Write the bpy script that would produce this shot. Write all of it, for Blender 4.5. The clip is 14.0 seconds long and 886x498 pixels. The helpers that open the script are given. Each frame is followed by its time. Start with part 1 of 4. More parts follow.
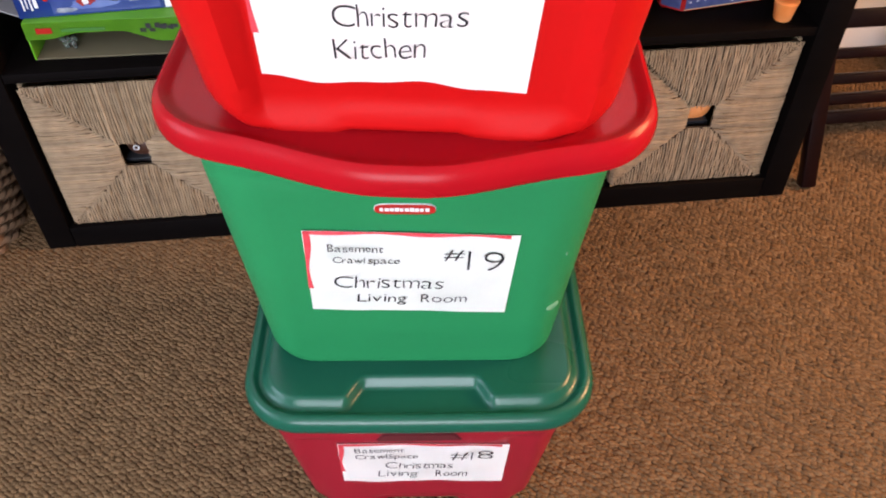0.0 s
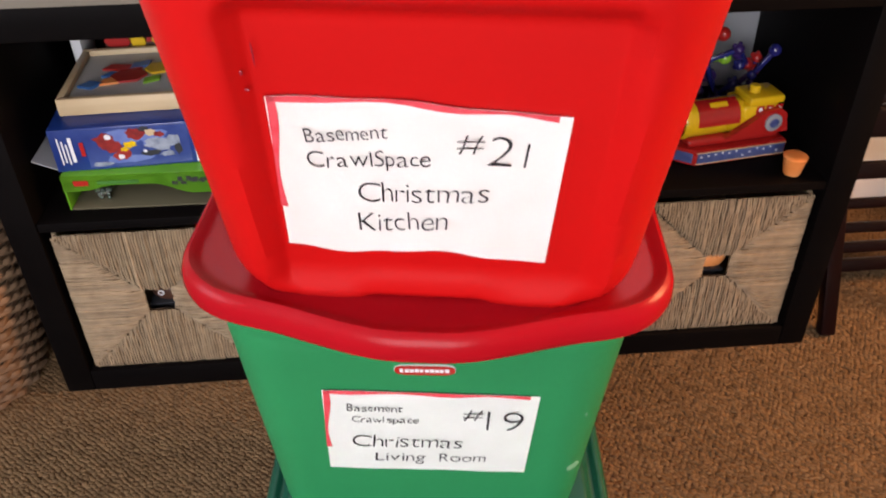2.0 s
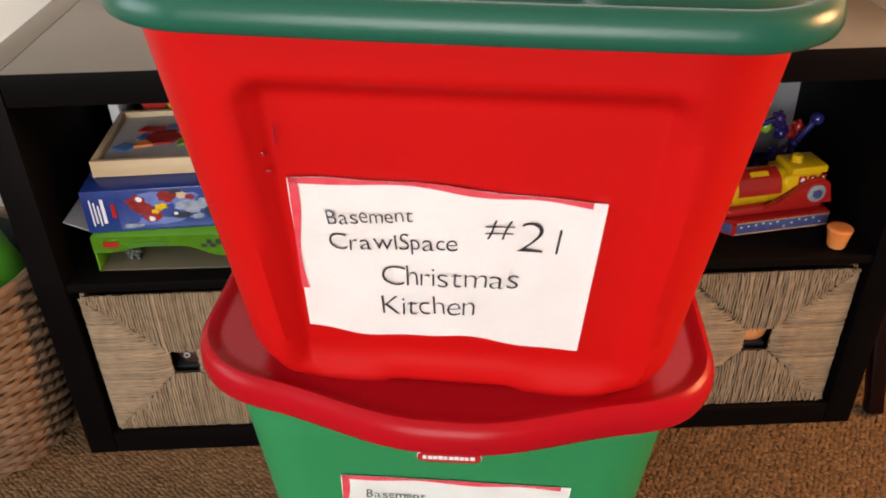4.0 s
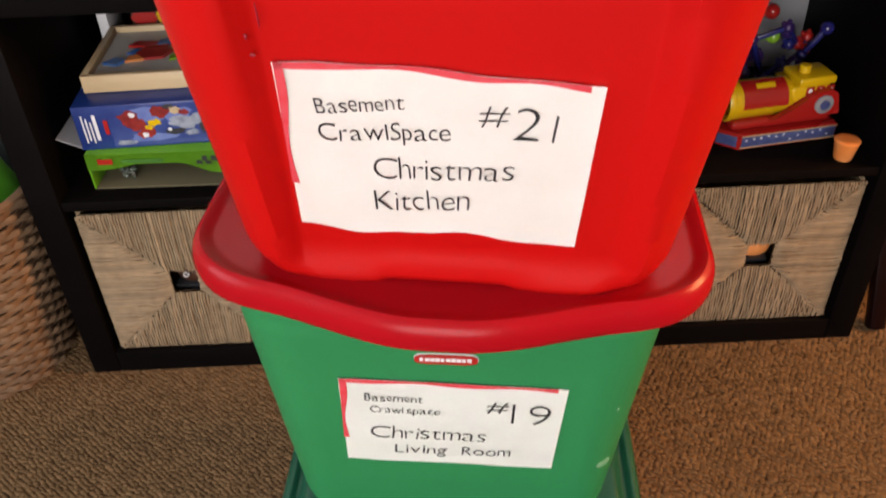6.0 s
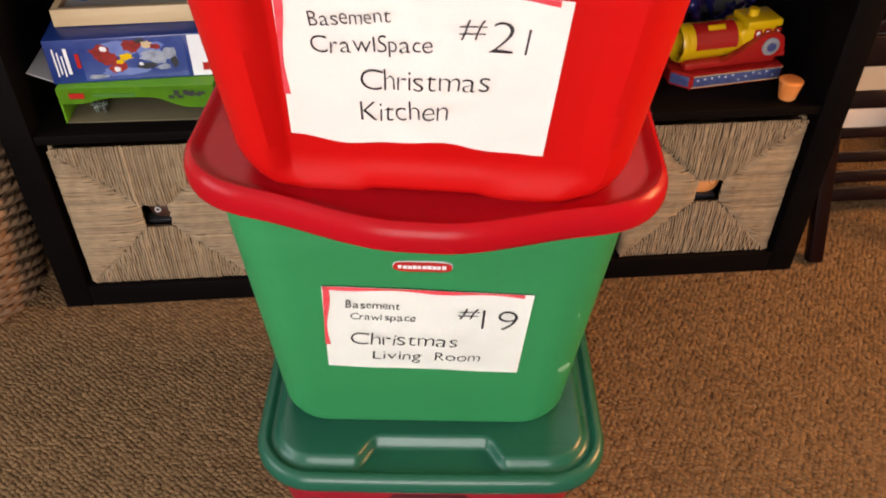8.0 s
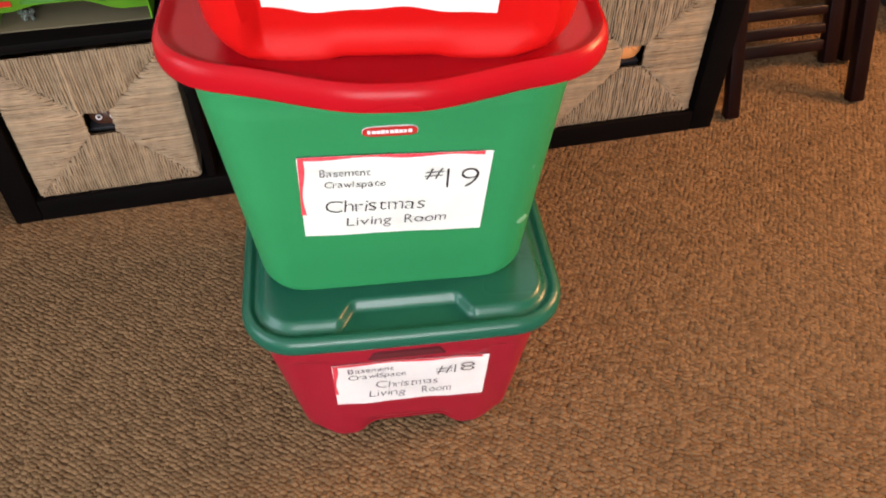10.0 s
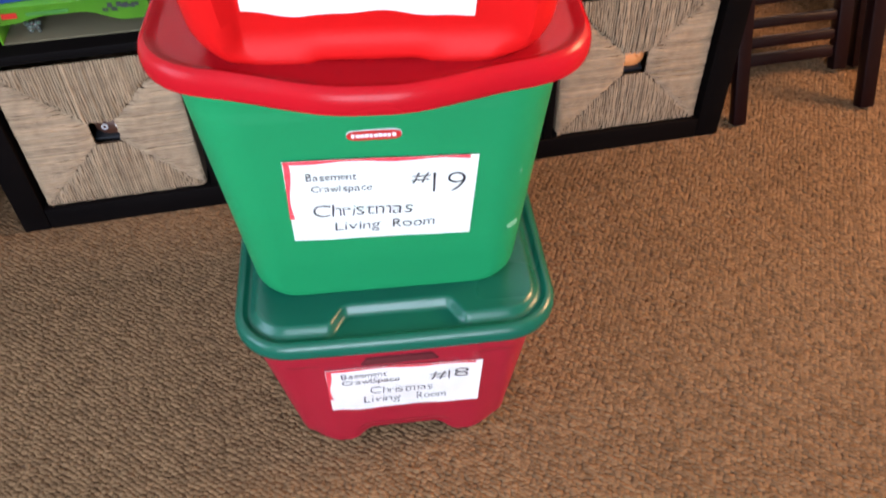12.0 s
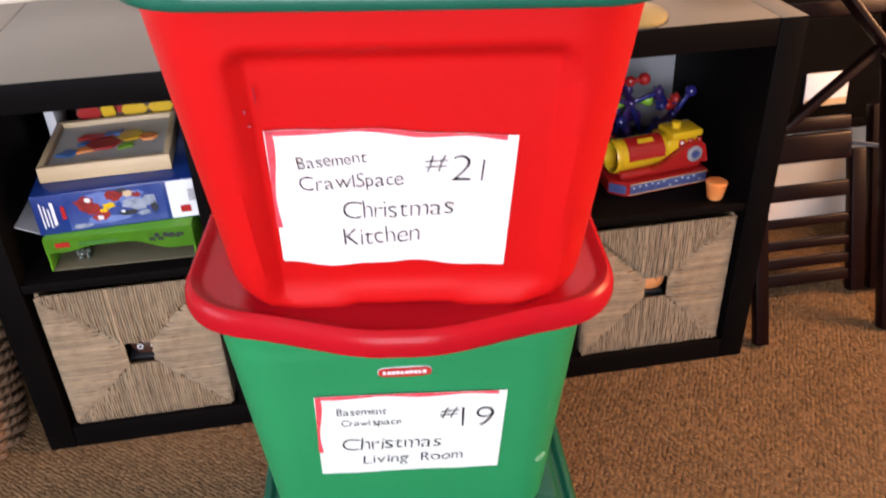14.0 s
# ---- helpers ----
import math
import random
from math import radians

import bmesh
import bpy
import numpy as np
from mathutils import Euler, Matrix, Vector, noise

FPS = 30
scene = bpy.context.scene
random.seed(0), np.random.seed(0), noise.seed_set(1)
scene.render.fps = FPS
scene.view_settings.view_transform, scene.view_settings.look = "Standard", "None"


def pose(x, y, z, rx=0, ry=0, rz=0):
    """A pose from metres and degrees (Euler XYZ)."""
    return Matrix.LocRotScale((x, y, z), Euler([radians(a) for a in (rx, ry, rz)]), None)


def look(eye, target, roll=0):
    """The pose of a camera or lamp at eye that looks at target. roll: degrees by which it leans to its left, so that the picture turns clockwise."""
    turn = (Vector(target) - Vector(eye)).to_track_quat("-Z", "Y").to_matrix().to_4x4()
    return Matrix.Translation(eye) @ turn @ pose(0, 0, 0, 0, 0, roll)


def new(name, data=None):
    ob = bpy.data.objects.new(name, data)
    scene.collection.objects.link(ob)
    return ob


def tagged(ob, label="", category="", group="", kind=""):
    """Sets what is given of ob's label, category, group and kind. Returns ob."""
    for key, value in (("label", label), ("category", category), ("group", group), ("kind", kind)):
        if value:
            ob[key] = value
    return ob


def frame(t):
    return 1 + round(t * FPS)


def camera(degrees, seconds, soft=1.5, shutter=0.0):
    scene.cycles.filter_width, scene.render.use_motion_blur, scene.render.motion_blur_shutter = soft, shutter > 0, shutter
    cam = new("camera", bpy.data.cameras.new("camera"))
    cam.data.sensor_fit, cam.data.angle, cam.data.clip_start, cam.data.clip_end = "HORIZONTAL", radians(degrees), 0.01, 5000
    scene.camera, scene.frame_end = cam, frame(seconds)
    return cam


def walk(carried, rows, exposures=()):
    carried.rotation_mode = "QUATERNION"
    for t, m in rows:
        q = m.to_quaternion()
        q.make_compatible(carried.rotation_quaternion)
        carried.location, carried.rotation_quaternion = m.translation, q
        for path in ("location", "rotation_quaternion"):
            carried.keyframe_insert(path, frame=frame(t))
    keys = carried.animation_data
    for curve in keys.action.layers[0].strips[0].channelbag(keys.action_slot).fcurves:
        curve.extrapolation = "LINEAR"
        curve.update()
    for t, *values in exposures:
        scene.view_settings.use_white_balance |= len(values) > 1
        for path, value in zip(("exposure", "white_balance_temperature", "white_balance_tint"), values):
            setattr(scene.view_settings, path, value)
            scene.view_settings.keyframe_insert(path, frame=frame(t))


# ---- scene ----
cam = camera(56.2, 14.0, soft=1.9, shutter=0.4)
PATH = [
    (0, (-0.089, -1.217, 1.167), (0.049, 0.174, -0.264), -0.3),
    (0.5, (-0.089, -1.227, 1.171), (0.077, 0.17, -0.251), 0.1),
    (1, (-0.094, -1.237, 1.191), (0.065, 0.238, -0.15), -0.6),
    (1.5, (-0.09, -1.232, 1.196), (0.062, 0.333, -0.04), -0.9),
    (2, (-0.091, -1.206, 1.199), (0.028, 0.393, 0.004), -0.8),
    (2.5, (-0.088, -1.188, 1.212), (-0.018, 0.46, 0.081), -1.3),
    (3, (-0.081, -1.177, 1.208), (-0.034, 0.501, 0.12), -1.2),
    (5.5, (-0.086, -1.164, 1.18), (-0.05, 0.497, 0.067), -1.6),
    (6, (-0.076, -1.171, 1.167), (-0.048, 0.414, -0.052), -2.0),
    (6.5, (-0.08, -1.185, 1.166), (-0.015, 0.364, -0.098), -0.2),
    (7, (-0.096, -1.232, 1.179), (0.038, 0.308, -0.09), 1.5),
    (7.5, (-0.101, -1.236, 1.174), (0.05, 0.3, -0.098), 1.8),
    (8, (-0.101, -1.246, 1.171), (0.031, 0.27, -0.127), 0.4),
    (8.5, (-0.135, -1.251, 1.178), (0.03, 0.218, -0.169), -2.2),
    (9, (-0.185, -1.305, 1.194), (0.147, 0.092, -0.197), 0.9),
    (11.5, (-0.121, -1.336, 1.166), (0.104, -0.03, -0.332), -1.8),
    (12, (-0.121, -1.342, 1.177), (0.119, 0.025, -0.263), -1.6),
    (12.5, (-0.117, -1.342, 1.187), (0.12, 0.108, -0.17), -1.4),
    (13, (-0.118, -1.345, 1.202), (0.127, 0.195, -0.051), -1.4),
    (13.5, (-0.118, -1.348, 1.212), (0.146, 0.26, 0.052), -1.7),
    (14, (-0.127, -1.335, 1.225), (0.126, 0.338, 0.158), -2.1),
]
EXPOSURES = [(0.0, 0.67, 6450, 21), (1.5, 0.54, 6750, 21), (3.0, 0.35, 7200, 20), (5.5, 0.31, 7450, 20), (7.5, 0.40, 7650, 21), (9.0, 0.58, 7700, 22), (11.5, 0.94, 5850, 17), (14.0, 0.75, 6450, 22)]
walk(cam, [(t, look(eye, target, roll)) for t, eye, target, roll in PATH], EXPOSURES)

# ---------------- world, light ----------------
world = bpy.data.worlds.new("daylight")
scene.world = world
world.use_nodes = True
wn = world.node_tree.nodes
sky = wn.new("ShaderNodeTexSky")
sky.sky_type, sky.sun_disc, sky.sun_elevation, sky.sun_rotation = "NISHITA", False, radians(35), radians(150)
wn["Background"].inputs[1].default_value = 0.10
world.node_tree.links.new(sky.outputs[0], wn["Background"].inputs[0])


def area_lamp(name, at, target, w, h, power, colour):
    d = bpy.data.lights.new(name, "AREA")
    d.shape, d.size, d.size_y, d.energy, d.color = "RECTANGLE", w, h, power, colour
    ob = new(name, d)
    ob.matrix_world = look(at, target)
    return ob


# daylight lamps at assumed, unseen windows; the warm east lamp and window are added
area_lamp("window_daylight_west", (-2.52, -1.3, 1.5), (0, -1.3, 1.1), 1.7, 1.3, 46, (0.73, 0.86, 1.0))
# unseen window assumed behind the camera, sized and placed to light the tote fronts
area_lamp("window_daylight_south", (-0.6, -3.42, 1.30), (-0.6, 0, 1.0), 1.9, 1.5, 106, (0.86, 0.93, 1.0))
area_lamp("window_daylight_north", (0.0, 0.58, 1.90), (0.0, -1.2, 1.0), 1.8, 0.62, 9, (0.84, 0.93, 1.0))
area_lamp("added_warm_light_east", (2.79, -0.42, 1.58), (0.2, -0.7, 0.0), 0.9, 0.9, 112, (1.0, 0.52, 0.22))


# ---------------- materials ----------------
def mat(name, colour, rough=0.5, second=None, scale=40.0, amount=0.5, bump=0.0, bump_scale=300.0, metal=0.0,
        stretch=(1, 1, 1), wear=0.0, spec=0.5, island=0.0, coat=0.0):
    """A procedural surface: colour with large and small variation, fine relief, uneven gloss."""
    m = bpy.data.materials.new(name)
    m.use_nodes = True
    nt = m.node_tree
    n, l = nt.nodes, nt.links
    b = n["Principled BSDF"]
    b.inputs["Metallic"].default_value = metal
    b.inputs["Specular IOR Level"].default_value = spec
    b.inputs["Coat Weight"].default_value = coat
    tc = n.new("ShaderNodeTexCoord")
    mp = n.new("ShaderNodeMapping")
    mp.inputs["Scale"].default_value = stretch
    l.new(tc.outputs["Object"], mp.inputs[0])
    tex = n.new("ShaderNodeTexNoise")
    tex.inputs["Scale"].default_value, tex.inputs["Detail"].default_value = scale, 5
    l.new(mp.outputs[0], tex.inputs["Vector"])
    big = n.new("ShaderNodeTexNoise")
    big.inputs["Scale"].default_value, big.inputs["Detail"].default_value = scale * 0.13, 3
    l.new(mp.outputs[0], big.inputs["Vector"])
    add = n.new("ShaderNodeMath")
    add.operation = "MULTIPLY_ADD"
    add.inputs[1].default_value = 0.55
    l.new(tex.outputs[0], add.inputs[0])
    half = n.new("ShaderNodeMath")
    half.operation = "MULTIPLY"
    half.inputs[1].default_value = 0.45
    l.new(big.outputs[0], half.inputs[0])
    l.new(half.outputs[0], add.inputs[2])
    ramp = n.new("ShaderNodeMapRange")
    ramp.inputs[1].default_value, ramp.inputs[2].default_value = 0.36, 0.66
    ramp.inputs[3].default_value, ramp.inputs[4].default_value = 0.0, amount
    l.new(add.outputs[0], ramp.inputs[0])
    mix = n.new("ShaderNodeMix")
    mix.data_type = "RGBA"
    mix.inputs[6].default_value = (*colour, 1)
    mix.inputs[7].default_value = (*(second or [c * 0.8 for c in colour]), 1)
    l.new(ramp.outputs[0], mix.inputs[0])
    out = mix.outputs[2]
    if island:
        geo = n.new("ShaderNodeNewGeometry")
        hsv = n.new("ShaderNodeHueSaturation")
        mr = n.new("ShaderNodeMapRange")
        mr.inputs[3].default_value, mr.inputs[4].default_value = 1 - island, 1 + island
        l.new(geo.outputs["Random Per Island"], mr.inputs[0])
        l.new(mr.outputs[0], hsv.inputs["Value"])
        l.new(out, hsv.inputs["Color"])
        out = hsv.outputs[0]
    l.new(out, b.inputs["Base Color"])
    rr = n.new("ShaderNodeMapRange")
    rr.inputs[3].default_value, rr.inputs[4].default_value = max(0.02, rough - 0.07 - wear), min(1, rough + 0.07 + wear)
    l.new(big.outputs[0], rr.inputs[0])
    l.new(rr.outputs[0], b.inputs["Roughness"])
    if bump:
        fine = n.new("ShaderNodeTexNoise")
        fine.inputs["Scale"].default_value, fine.inputs["Detail"].default_value = bump_scale, 3
        l.new(mp.outputs[0], fine.inputs["Vector"])
        bp = n.new("ShaderNodeBump")
        bp.inputs["Strength"].default_value, bp.inputs["Distance"].default_value = bump, 0.002
        l.new(fine.outputs[0], bp.inputs["Height"])
        l.new(bp.outputs[0], b.inputs["Normal"])
    return m


RED = mat("scarlet_plastic", (0.37, 0.0042, 0.0036), 0.42, (0.33, 0.0034, 0.0034), 9, 0.6, 0.12, 900, wear=0.06, spec=0.15)
LIDRED = mat("crimson_lid_plastic", (0.27, 0.0044, 0.0080), 0.26, (0.235, 0.0036, 0.0068), 12, 0.6, 0.06, 700, wear=0.04, spec=0.10)
DARKRED = mat("wine_red_plastic", (0.2187, 0.005208, 0.01562), 0.40, (0.1875, 0.004166, 0.0125), 10, 0.6, 0.15, 700, wear=0.06)
GREEN = mat("green_plastic", (0.0085, 0.155, 0.053), 0.42, (0.0070, 0.136, 0.046), 10, 0.6, 0.15, 800, wear=0.06, spec=0.20)
LIDGREEN = mat("dark_green_lid_plastic", (0.0043, 0.064, 0.039), 0.30, (0.0034, 0.054, 0.032), 11, 0.6, 0.05, 600, wear=0.06, spec=0.26)
PAPER = mat("white_paper", (0.90, 0.91, 0.87), 0.75, (0.83, 0.84, 0.79), 18, 0.7, 0.10, 250)
INK = mat("black_marker_ink", (0.012, 0.012, 0.014), 0.6, None, 200, 0.5)
REDINK = mat("red_marker_ink", (0.4712, 0.01785, 0.03213), 0.55, (0.5141, 0.0714, 0.08568), 90, 0.8)
SCUFF = mat("pale_scuffed_plastic", (0.1146, 0.2604, 0.1562), 0.6, (0.02604, 0.1719, 0.07812), 160, 1.0)
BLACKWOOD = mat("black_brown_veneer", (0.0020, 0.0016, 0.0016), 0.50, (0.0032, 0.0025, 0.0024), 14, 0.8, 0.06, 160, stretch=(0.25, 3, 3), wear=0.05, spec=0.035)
# same veneer with the glare of upward faces put into a paler colour
TOPWOOD = mat("sheen_black_brown_veneer", (0.085, 0.078, 0.062), 0.30, (0.094, 0.086, 0.068), 9, 0.6, 0.03, 160, stretch=(0.5, 2, 2), wear=0.04)
CORD = mat("seagrass_cord", (0.245, 0.178, 0.106), 0.8, (0.145, 0.100, 0.057), 55, 0.9, 0.5, 420, island=0.22)
WICKER = mat("brown_wicker", (0.170, 0.102, 0.055), 0.7, (0.078, 0.045, 0.024), 45, 0.9, 0.5, 300, island=0.25)
CARPET = mat("tan_loop_carpet", (0.122, 0.075, 0.038), 0.95, (0.086, 0.052, 0.026), 26, 0.6, 0.6, 900, spec=0.04, island=0.24)
# shade in the gaps between basket cords, put into a dark colour
CORDGAP = mat("cord_gap_shade", (0.058, 0.037, 0.022), 0.95, (0.042, 0.027, 0.016), 60, 0.7, 0.4, 500, spec=0.05)
WALL = mat("cream_wall_paint", (0.45, 0.424, 0.360), 0.8, (0.43, 0.404, 0.341), 6, 0.5, 0.08, 120)
WHITE = mat("white_gloss_paint", (0.68, 0.6715, 0.646), 0.4, (0.646, 0.6375, 0.612), 8, 0.5)
CEIL = mat("white_ceiling_paint", (0.58, 0.57, 0.55), 0.9, None, 8, 0.1, 0.1, 150)
MAHOGANY = mat("mahogany_stain", (0.0065, 0.0016, 0.0016), 0.36, (0.0036, 0.0010, 0.0010), 22, 0.8, 0.06, 120, stretch=(0.4, 3, 3), wear=0.05, spec=0.14)
PINE = mat("pale_pine", (0.45, 0.34, 0.20), 0.5, (0.38, 0.265, 0.14), 20, 0.8, 0.08, 150, stretch=(0.3, 4, 4))
BLUECARD = mat("blue_printed_card", (0.0055, 0.020, 0.120), 0.32, (0.008, 0.034, 0.165), 14, 0.9)
SKYCARD = mat("pale_blue_print", (0.008, 0.025, 0.13), 0.32, (0.045, 0.075, 0.22), 26, 0.9)
WHITECARD = mat("white_printed_card", (0.56, 0.57, 0.58), 0.35, None, 30, 0.2)
GREENCARD = mat("lime_printed_card", (0.0677, 0.2396, 0.009374), 0.34, (0.1042, 0.2916, 0.01562), 16, 0.8)
KRAFT = mat("olive_card_inside", (0.070, 0.060, 0.030), 0.8, (0.055, 0.046, 0.021), 20, 0.6)
YELLOW = mat("yellow_toy_plastic", (0.52, 0.33, 0.0080), 0.28, (0.48, 0.29, 0.0065), 15, 0.5)
TOYRED = mat("red_toy_plastic", (0.2916, 0.01146, 0.009374), 0.28, (0.25, 0.008333, 0.007291), 15, 0.5)
TOYBLUE = mat("translucent_blue_plastic", (0.010, 0.016, 0.110), 0.25, (0.016, 0.010, 0.085), 40, 0.8)
TOYPURPLE = mat("purple_plastic", (0.030, 0.010, 0.078), 0.28, (0.016, 0.007, 0.062), 40, 0.8)
LIME = mat("lime_plastic", (0.1562, 0.3229, 0.02604), 0.25, None, 20, 0.4)
NAVY = mat("navy_star_print", (0.02604, 0.03906, 0.125), 0.3, (0.0625, 0.07812, 0.1771), 90, 0.9)
ORANGE = mat("orange_foam", (0.66, 0.19, 0.035), 0.6, (0.66, 0.27, 0.09), 40, 0.8, 0.2, 400)
GREY = mat("grey_card", (0.2083, 0.2135, 0.2239), 0.6, (0.1562, 0.1614, 0.1719), 10, 0.6)
DARKGREY = mat("dark_grey_plastic", (0.020, 0.022, 0.026), 0.40, (0.013, 0.015, 0.017), 12, 0.6)
BROWN = mat("brown_toy_plastic", (0.05729, 0.02083, 0.01042), 0.45, None, 30, 0.4)
GLITTER = mat("crumpled_silver_foil", (0.375, 0.3958, 0.3854), 0.22, (0.2604, 0.3125, 0.2864), 60, 0.6, metal=0.9)
BRASS = mat("pale_brass", (0.2708, 0.2187, 0.08333), 0.35, (0.2083, 0.1667, 0.0625), 30, 0.6, metal=0.4)
GREENBAG = mat("bright_green_bag", (0.0625, 0.3229, 0.02604), 0.35, (0.04687, 0.2604, 0.02083), 12, 0.6)


# ---------------- mesh helpers ----------------
def part(name, bm, material, parent=None, label="", smooth=True, m=None):
    me = bpy.data.meshes.new(name)
    bm.normal_update()
    bm.to_mesh(me)
    bm.free()
    for p in me.polygons:
        p.use_smooth = smooth
    if smooth:
        me.set_sharp_from_angle(angle=radians(42))
    for mm in (material if isinstance(material, (list, tuple)) else [material]):
        me.materials.append(mm)
    ob = new(name, me)
    if m is not None:
        ob.matrix_basis = m
    if parent is not None:
        ob.parent = parent
    return tagged(ob, label)


def thing(name, m, label, category, group="", kind=""):
    e = new(name)
    e.empty_display_size = 0.05
    e.matrix_basis = m
    return tagged(e, label, category, group, kind)


def box(bm, lo, hi, bevel=0.0, seg=2, m=None, mi=0):
    c = [(a + b) / 2 for a, b in zip(lo, hi)]
    s = [abs(b - a) for a, b in zip(lo, hi)]
    g = bmesh.ops.create_cube(bm, size=1.0, matrix=Matrix.Translation(c) @ Matrix.Diagonal((*s, 1)))
    vs = g["verts"]
    if bevel:
        es = list({e for v in vs for e in v.link_edges})
        r = bmesh.ops.bevel(bm, geom=es, offset=bevel, segments=seg, affect="EDGES", profile=0.5)
        vs = list({v for f in r["faces"] for v in f.verts} | {v for v in vs if v.is_valid})
    if m is not None:
        bmesh.ops.transform(bm, matrix=m, verts=vs)
    for f in {f for v in vs for f in v.link_faces}:
        f.material_index = mi
    return vs


def boxes(items, bevel=0.0, seg=2):
    bm = bmesh.new()
    for lo, hi in items:
        box(bm, lo, hi, bevel, seg)
    return bm


def bar(bm, a, b, w, d, bevel=0.003):
    """A squared bar from a to b."""
    a, b = Vector(a), Vector(b)
    q = (b - a).to_track_quat("Z", "Y").to_matrix().to_4x4()
    box(bm, (-w / 2, -d / 2, 0), (w / 2, d / 2, (b - a).length), bevel, 2, Matrix.Translation(a) @ q)
    return bm


def tube(bm, rings, n=24, cap=True):
    """Lathe along z: rings of (radius, z)."""
    rows = [[bm.verts.new((r * math.cos(2 * math.pi * i / n), r * math.sin(2 * math.pi * i / n), z)) for i in range(n)] for r, z in rings]
    for a, b in zip(rows, rows[1:]):
        for i in range(n):
            bm.faces.new((a[i], a[(i + 1) % n], b[(i + 1) % n], b[i]))
    if cap:
        bm.faces.new(rows[0][::-1])
        bm.faces.new(rows[-1])
    return bm


def ball(bm, at, r, n=10, squash=(1, 1, 1)):
    g = bmesh.ops.create_uvsphere(bm, u_segments=n, v_segments=max(6, n // 2 + 1), radius=r)
    bmesh.ops.transform(bm, matrix=Matrix.Translation(at) @ Matrix.Diagonal((*squash, 1)), verts=g["verts"])


def round_rect(w, d, r, n=8, side=28):
    """Outline of a rounded rectangle, anticlockwise, x in -w..w and y in 0..d, with many points on each side."""
    pts = []
    for cx, cy, a0, (ex, ey) in ((w - r, r, -90, (w, d - r)), (w - r, d - r, 0, (-w + r, d)), (-w + r, d - r, 90, (-w, r)), (-w + r, r, 180, (w - r, 0))):
        for i in range(n + 1):
            a = radians(a0 + 90 * i / n)
            pts.append((cx + r * math.cos(a), cy + r * math.sin(a)))
        px, py = pts[-1]
        for i in range(1, side):
            pts.append((px + (ex - px) * i / side, py + (ey - py) * i / side))
    return pts


def smooth(a, b, x):
    t = min(1, max(0, (x - a) / (b - a)))
    return t * t * (3 - 2 * t)


def loft(rings, cap_low=True, cap_high=True):
    bm = bmesh.new()
    rows = [[bm.verts.new(p) for p in ring] for ring in rings]
    for a, b in zip(rows, rows[1:]):
        for i in range(len(a)):
            j = (i + 1) % len(a)
            bm.faces.new((a[i], a[j], b[j], b[i]))
    if cap_low:
        bm.faces.new(rows[0][::-1])
    if cap_high:
        bm.faces.new(rows[-1])
    return bm


# ---------------- room ----------------
def slab(name, lo, hi, material, label, category):
    return tagged(part(name, boxes([(lo, hi)]), material, None, "", False), label, category, "", "structure")


X0, X1, Y0, Y1, H = -2.6, 2.8, -3.5, 0.52, 2.4
slab("floor", (X0, Y0, -0.05), (X1, Y1, -0.004), mat("carpet_ground", (0.092, 0.058, 0.033), 0.95, (0.066, 0.041, 0.024), 70, 0.8, 0.7, 220, spec=0.04), "tan loop-pile carpet floor", "floor")
slab("ceiling", (X0, Y0, H), (X1, Y1, H + 0.1), CEIL, "plain white painted ceiling", "ceiling")


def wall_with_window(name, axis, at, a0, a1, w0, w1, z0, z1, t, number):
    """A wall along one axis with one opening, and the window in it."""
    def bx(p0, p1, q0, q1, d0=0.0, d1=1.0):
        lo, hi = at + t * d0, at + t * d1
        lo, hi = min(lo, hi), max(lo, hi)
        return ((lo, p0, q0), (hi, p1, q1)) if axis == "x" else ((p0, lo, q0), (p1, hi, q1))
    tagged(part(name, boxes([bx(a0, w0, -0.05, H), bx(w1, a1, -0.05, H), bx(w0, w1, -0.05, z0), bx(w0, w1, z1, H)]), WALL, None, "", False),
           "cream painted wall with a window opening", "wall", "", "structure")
    win = thing(number, Matrix.Identity(4), "white framed window out of view with an area lamp at it", "window", "", "structure")
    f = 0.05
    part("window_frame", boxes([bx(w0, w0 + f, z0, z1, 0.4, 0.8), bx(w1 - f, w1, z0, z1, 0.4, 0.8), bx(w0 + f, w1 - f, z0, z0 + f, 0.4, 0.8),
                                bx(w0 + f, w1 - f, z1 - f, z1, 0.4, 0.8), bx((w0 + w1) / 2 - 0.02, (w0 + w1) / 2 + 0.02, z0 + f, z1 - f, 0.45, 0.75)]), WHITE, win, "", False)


# west, south and north windows are assumed; the east one only houses its lamp
wall_with_window("wall_west", "x", X0, Y0, Y1, -2.2, -0.4, 0.8, 2.2, -0.12, "window_1")
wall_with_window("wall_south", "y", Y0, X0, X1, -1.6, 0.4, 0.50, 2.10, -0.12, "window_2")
wall_with_window("wall_east", "x", X1, Y0, Y1, -0.98, 0.14, 1.05, 2.10, 0.12, "added_window_4")
wall_with_window("wall_north", "y", Y1, X0 - 0.12, X1 + 0.12, -0.95, 0.95, 1.55, 2.25, 0.12, "window_3")
slab("baseboard_2", (X0, Y1 - 0.016, -0.003), (-0.76, Y1 - 0.002, 0.085), WHITE, "white painted baseboard along the wall", "baseboard")
slab("baseboard", (0.76, Y1 - 0.016, -0.003), (X1, Y1 - 0.002, 0.085), WHITE, "white painted baseboard along the wall", "baseboard")

# ---------------- storage totes ----------------
YAW = -5.0
OX, OY = -0.075, -0.685


def tote_frame(z, du=0.0, dv=0.0, yaw=0.0, tilt=0.0):
    return pose(OX, OY, 0, 0, 0, YAW) @ pose(du, dv, z, 0, tilt, yaw)


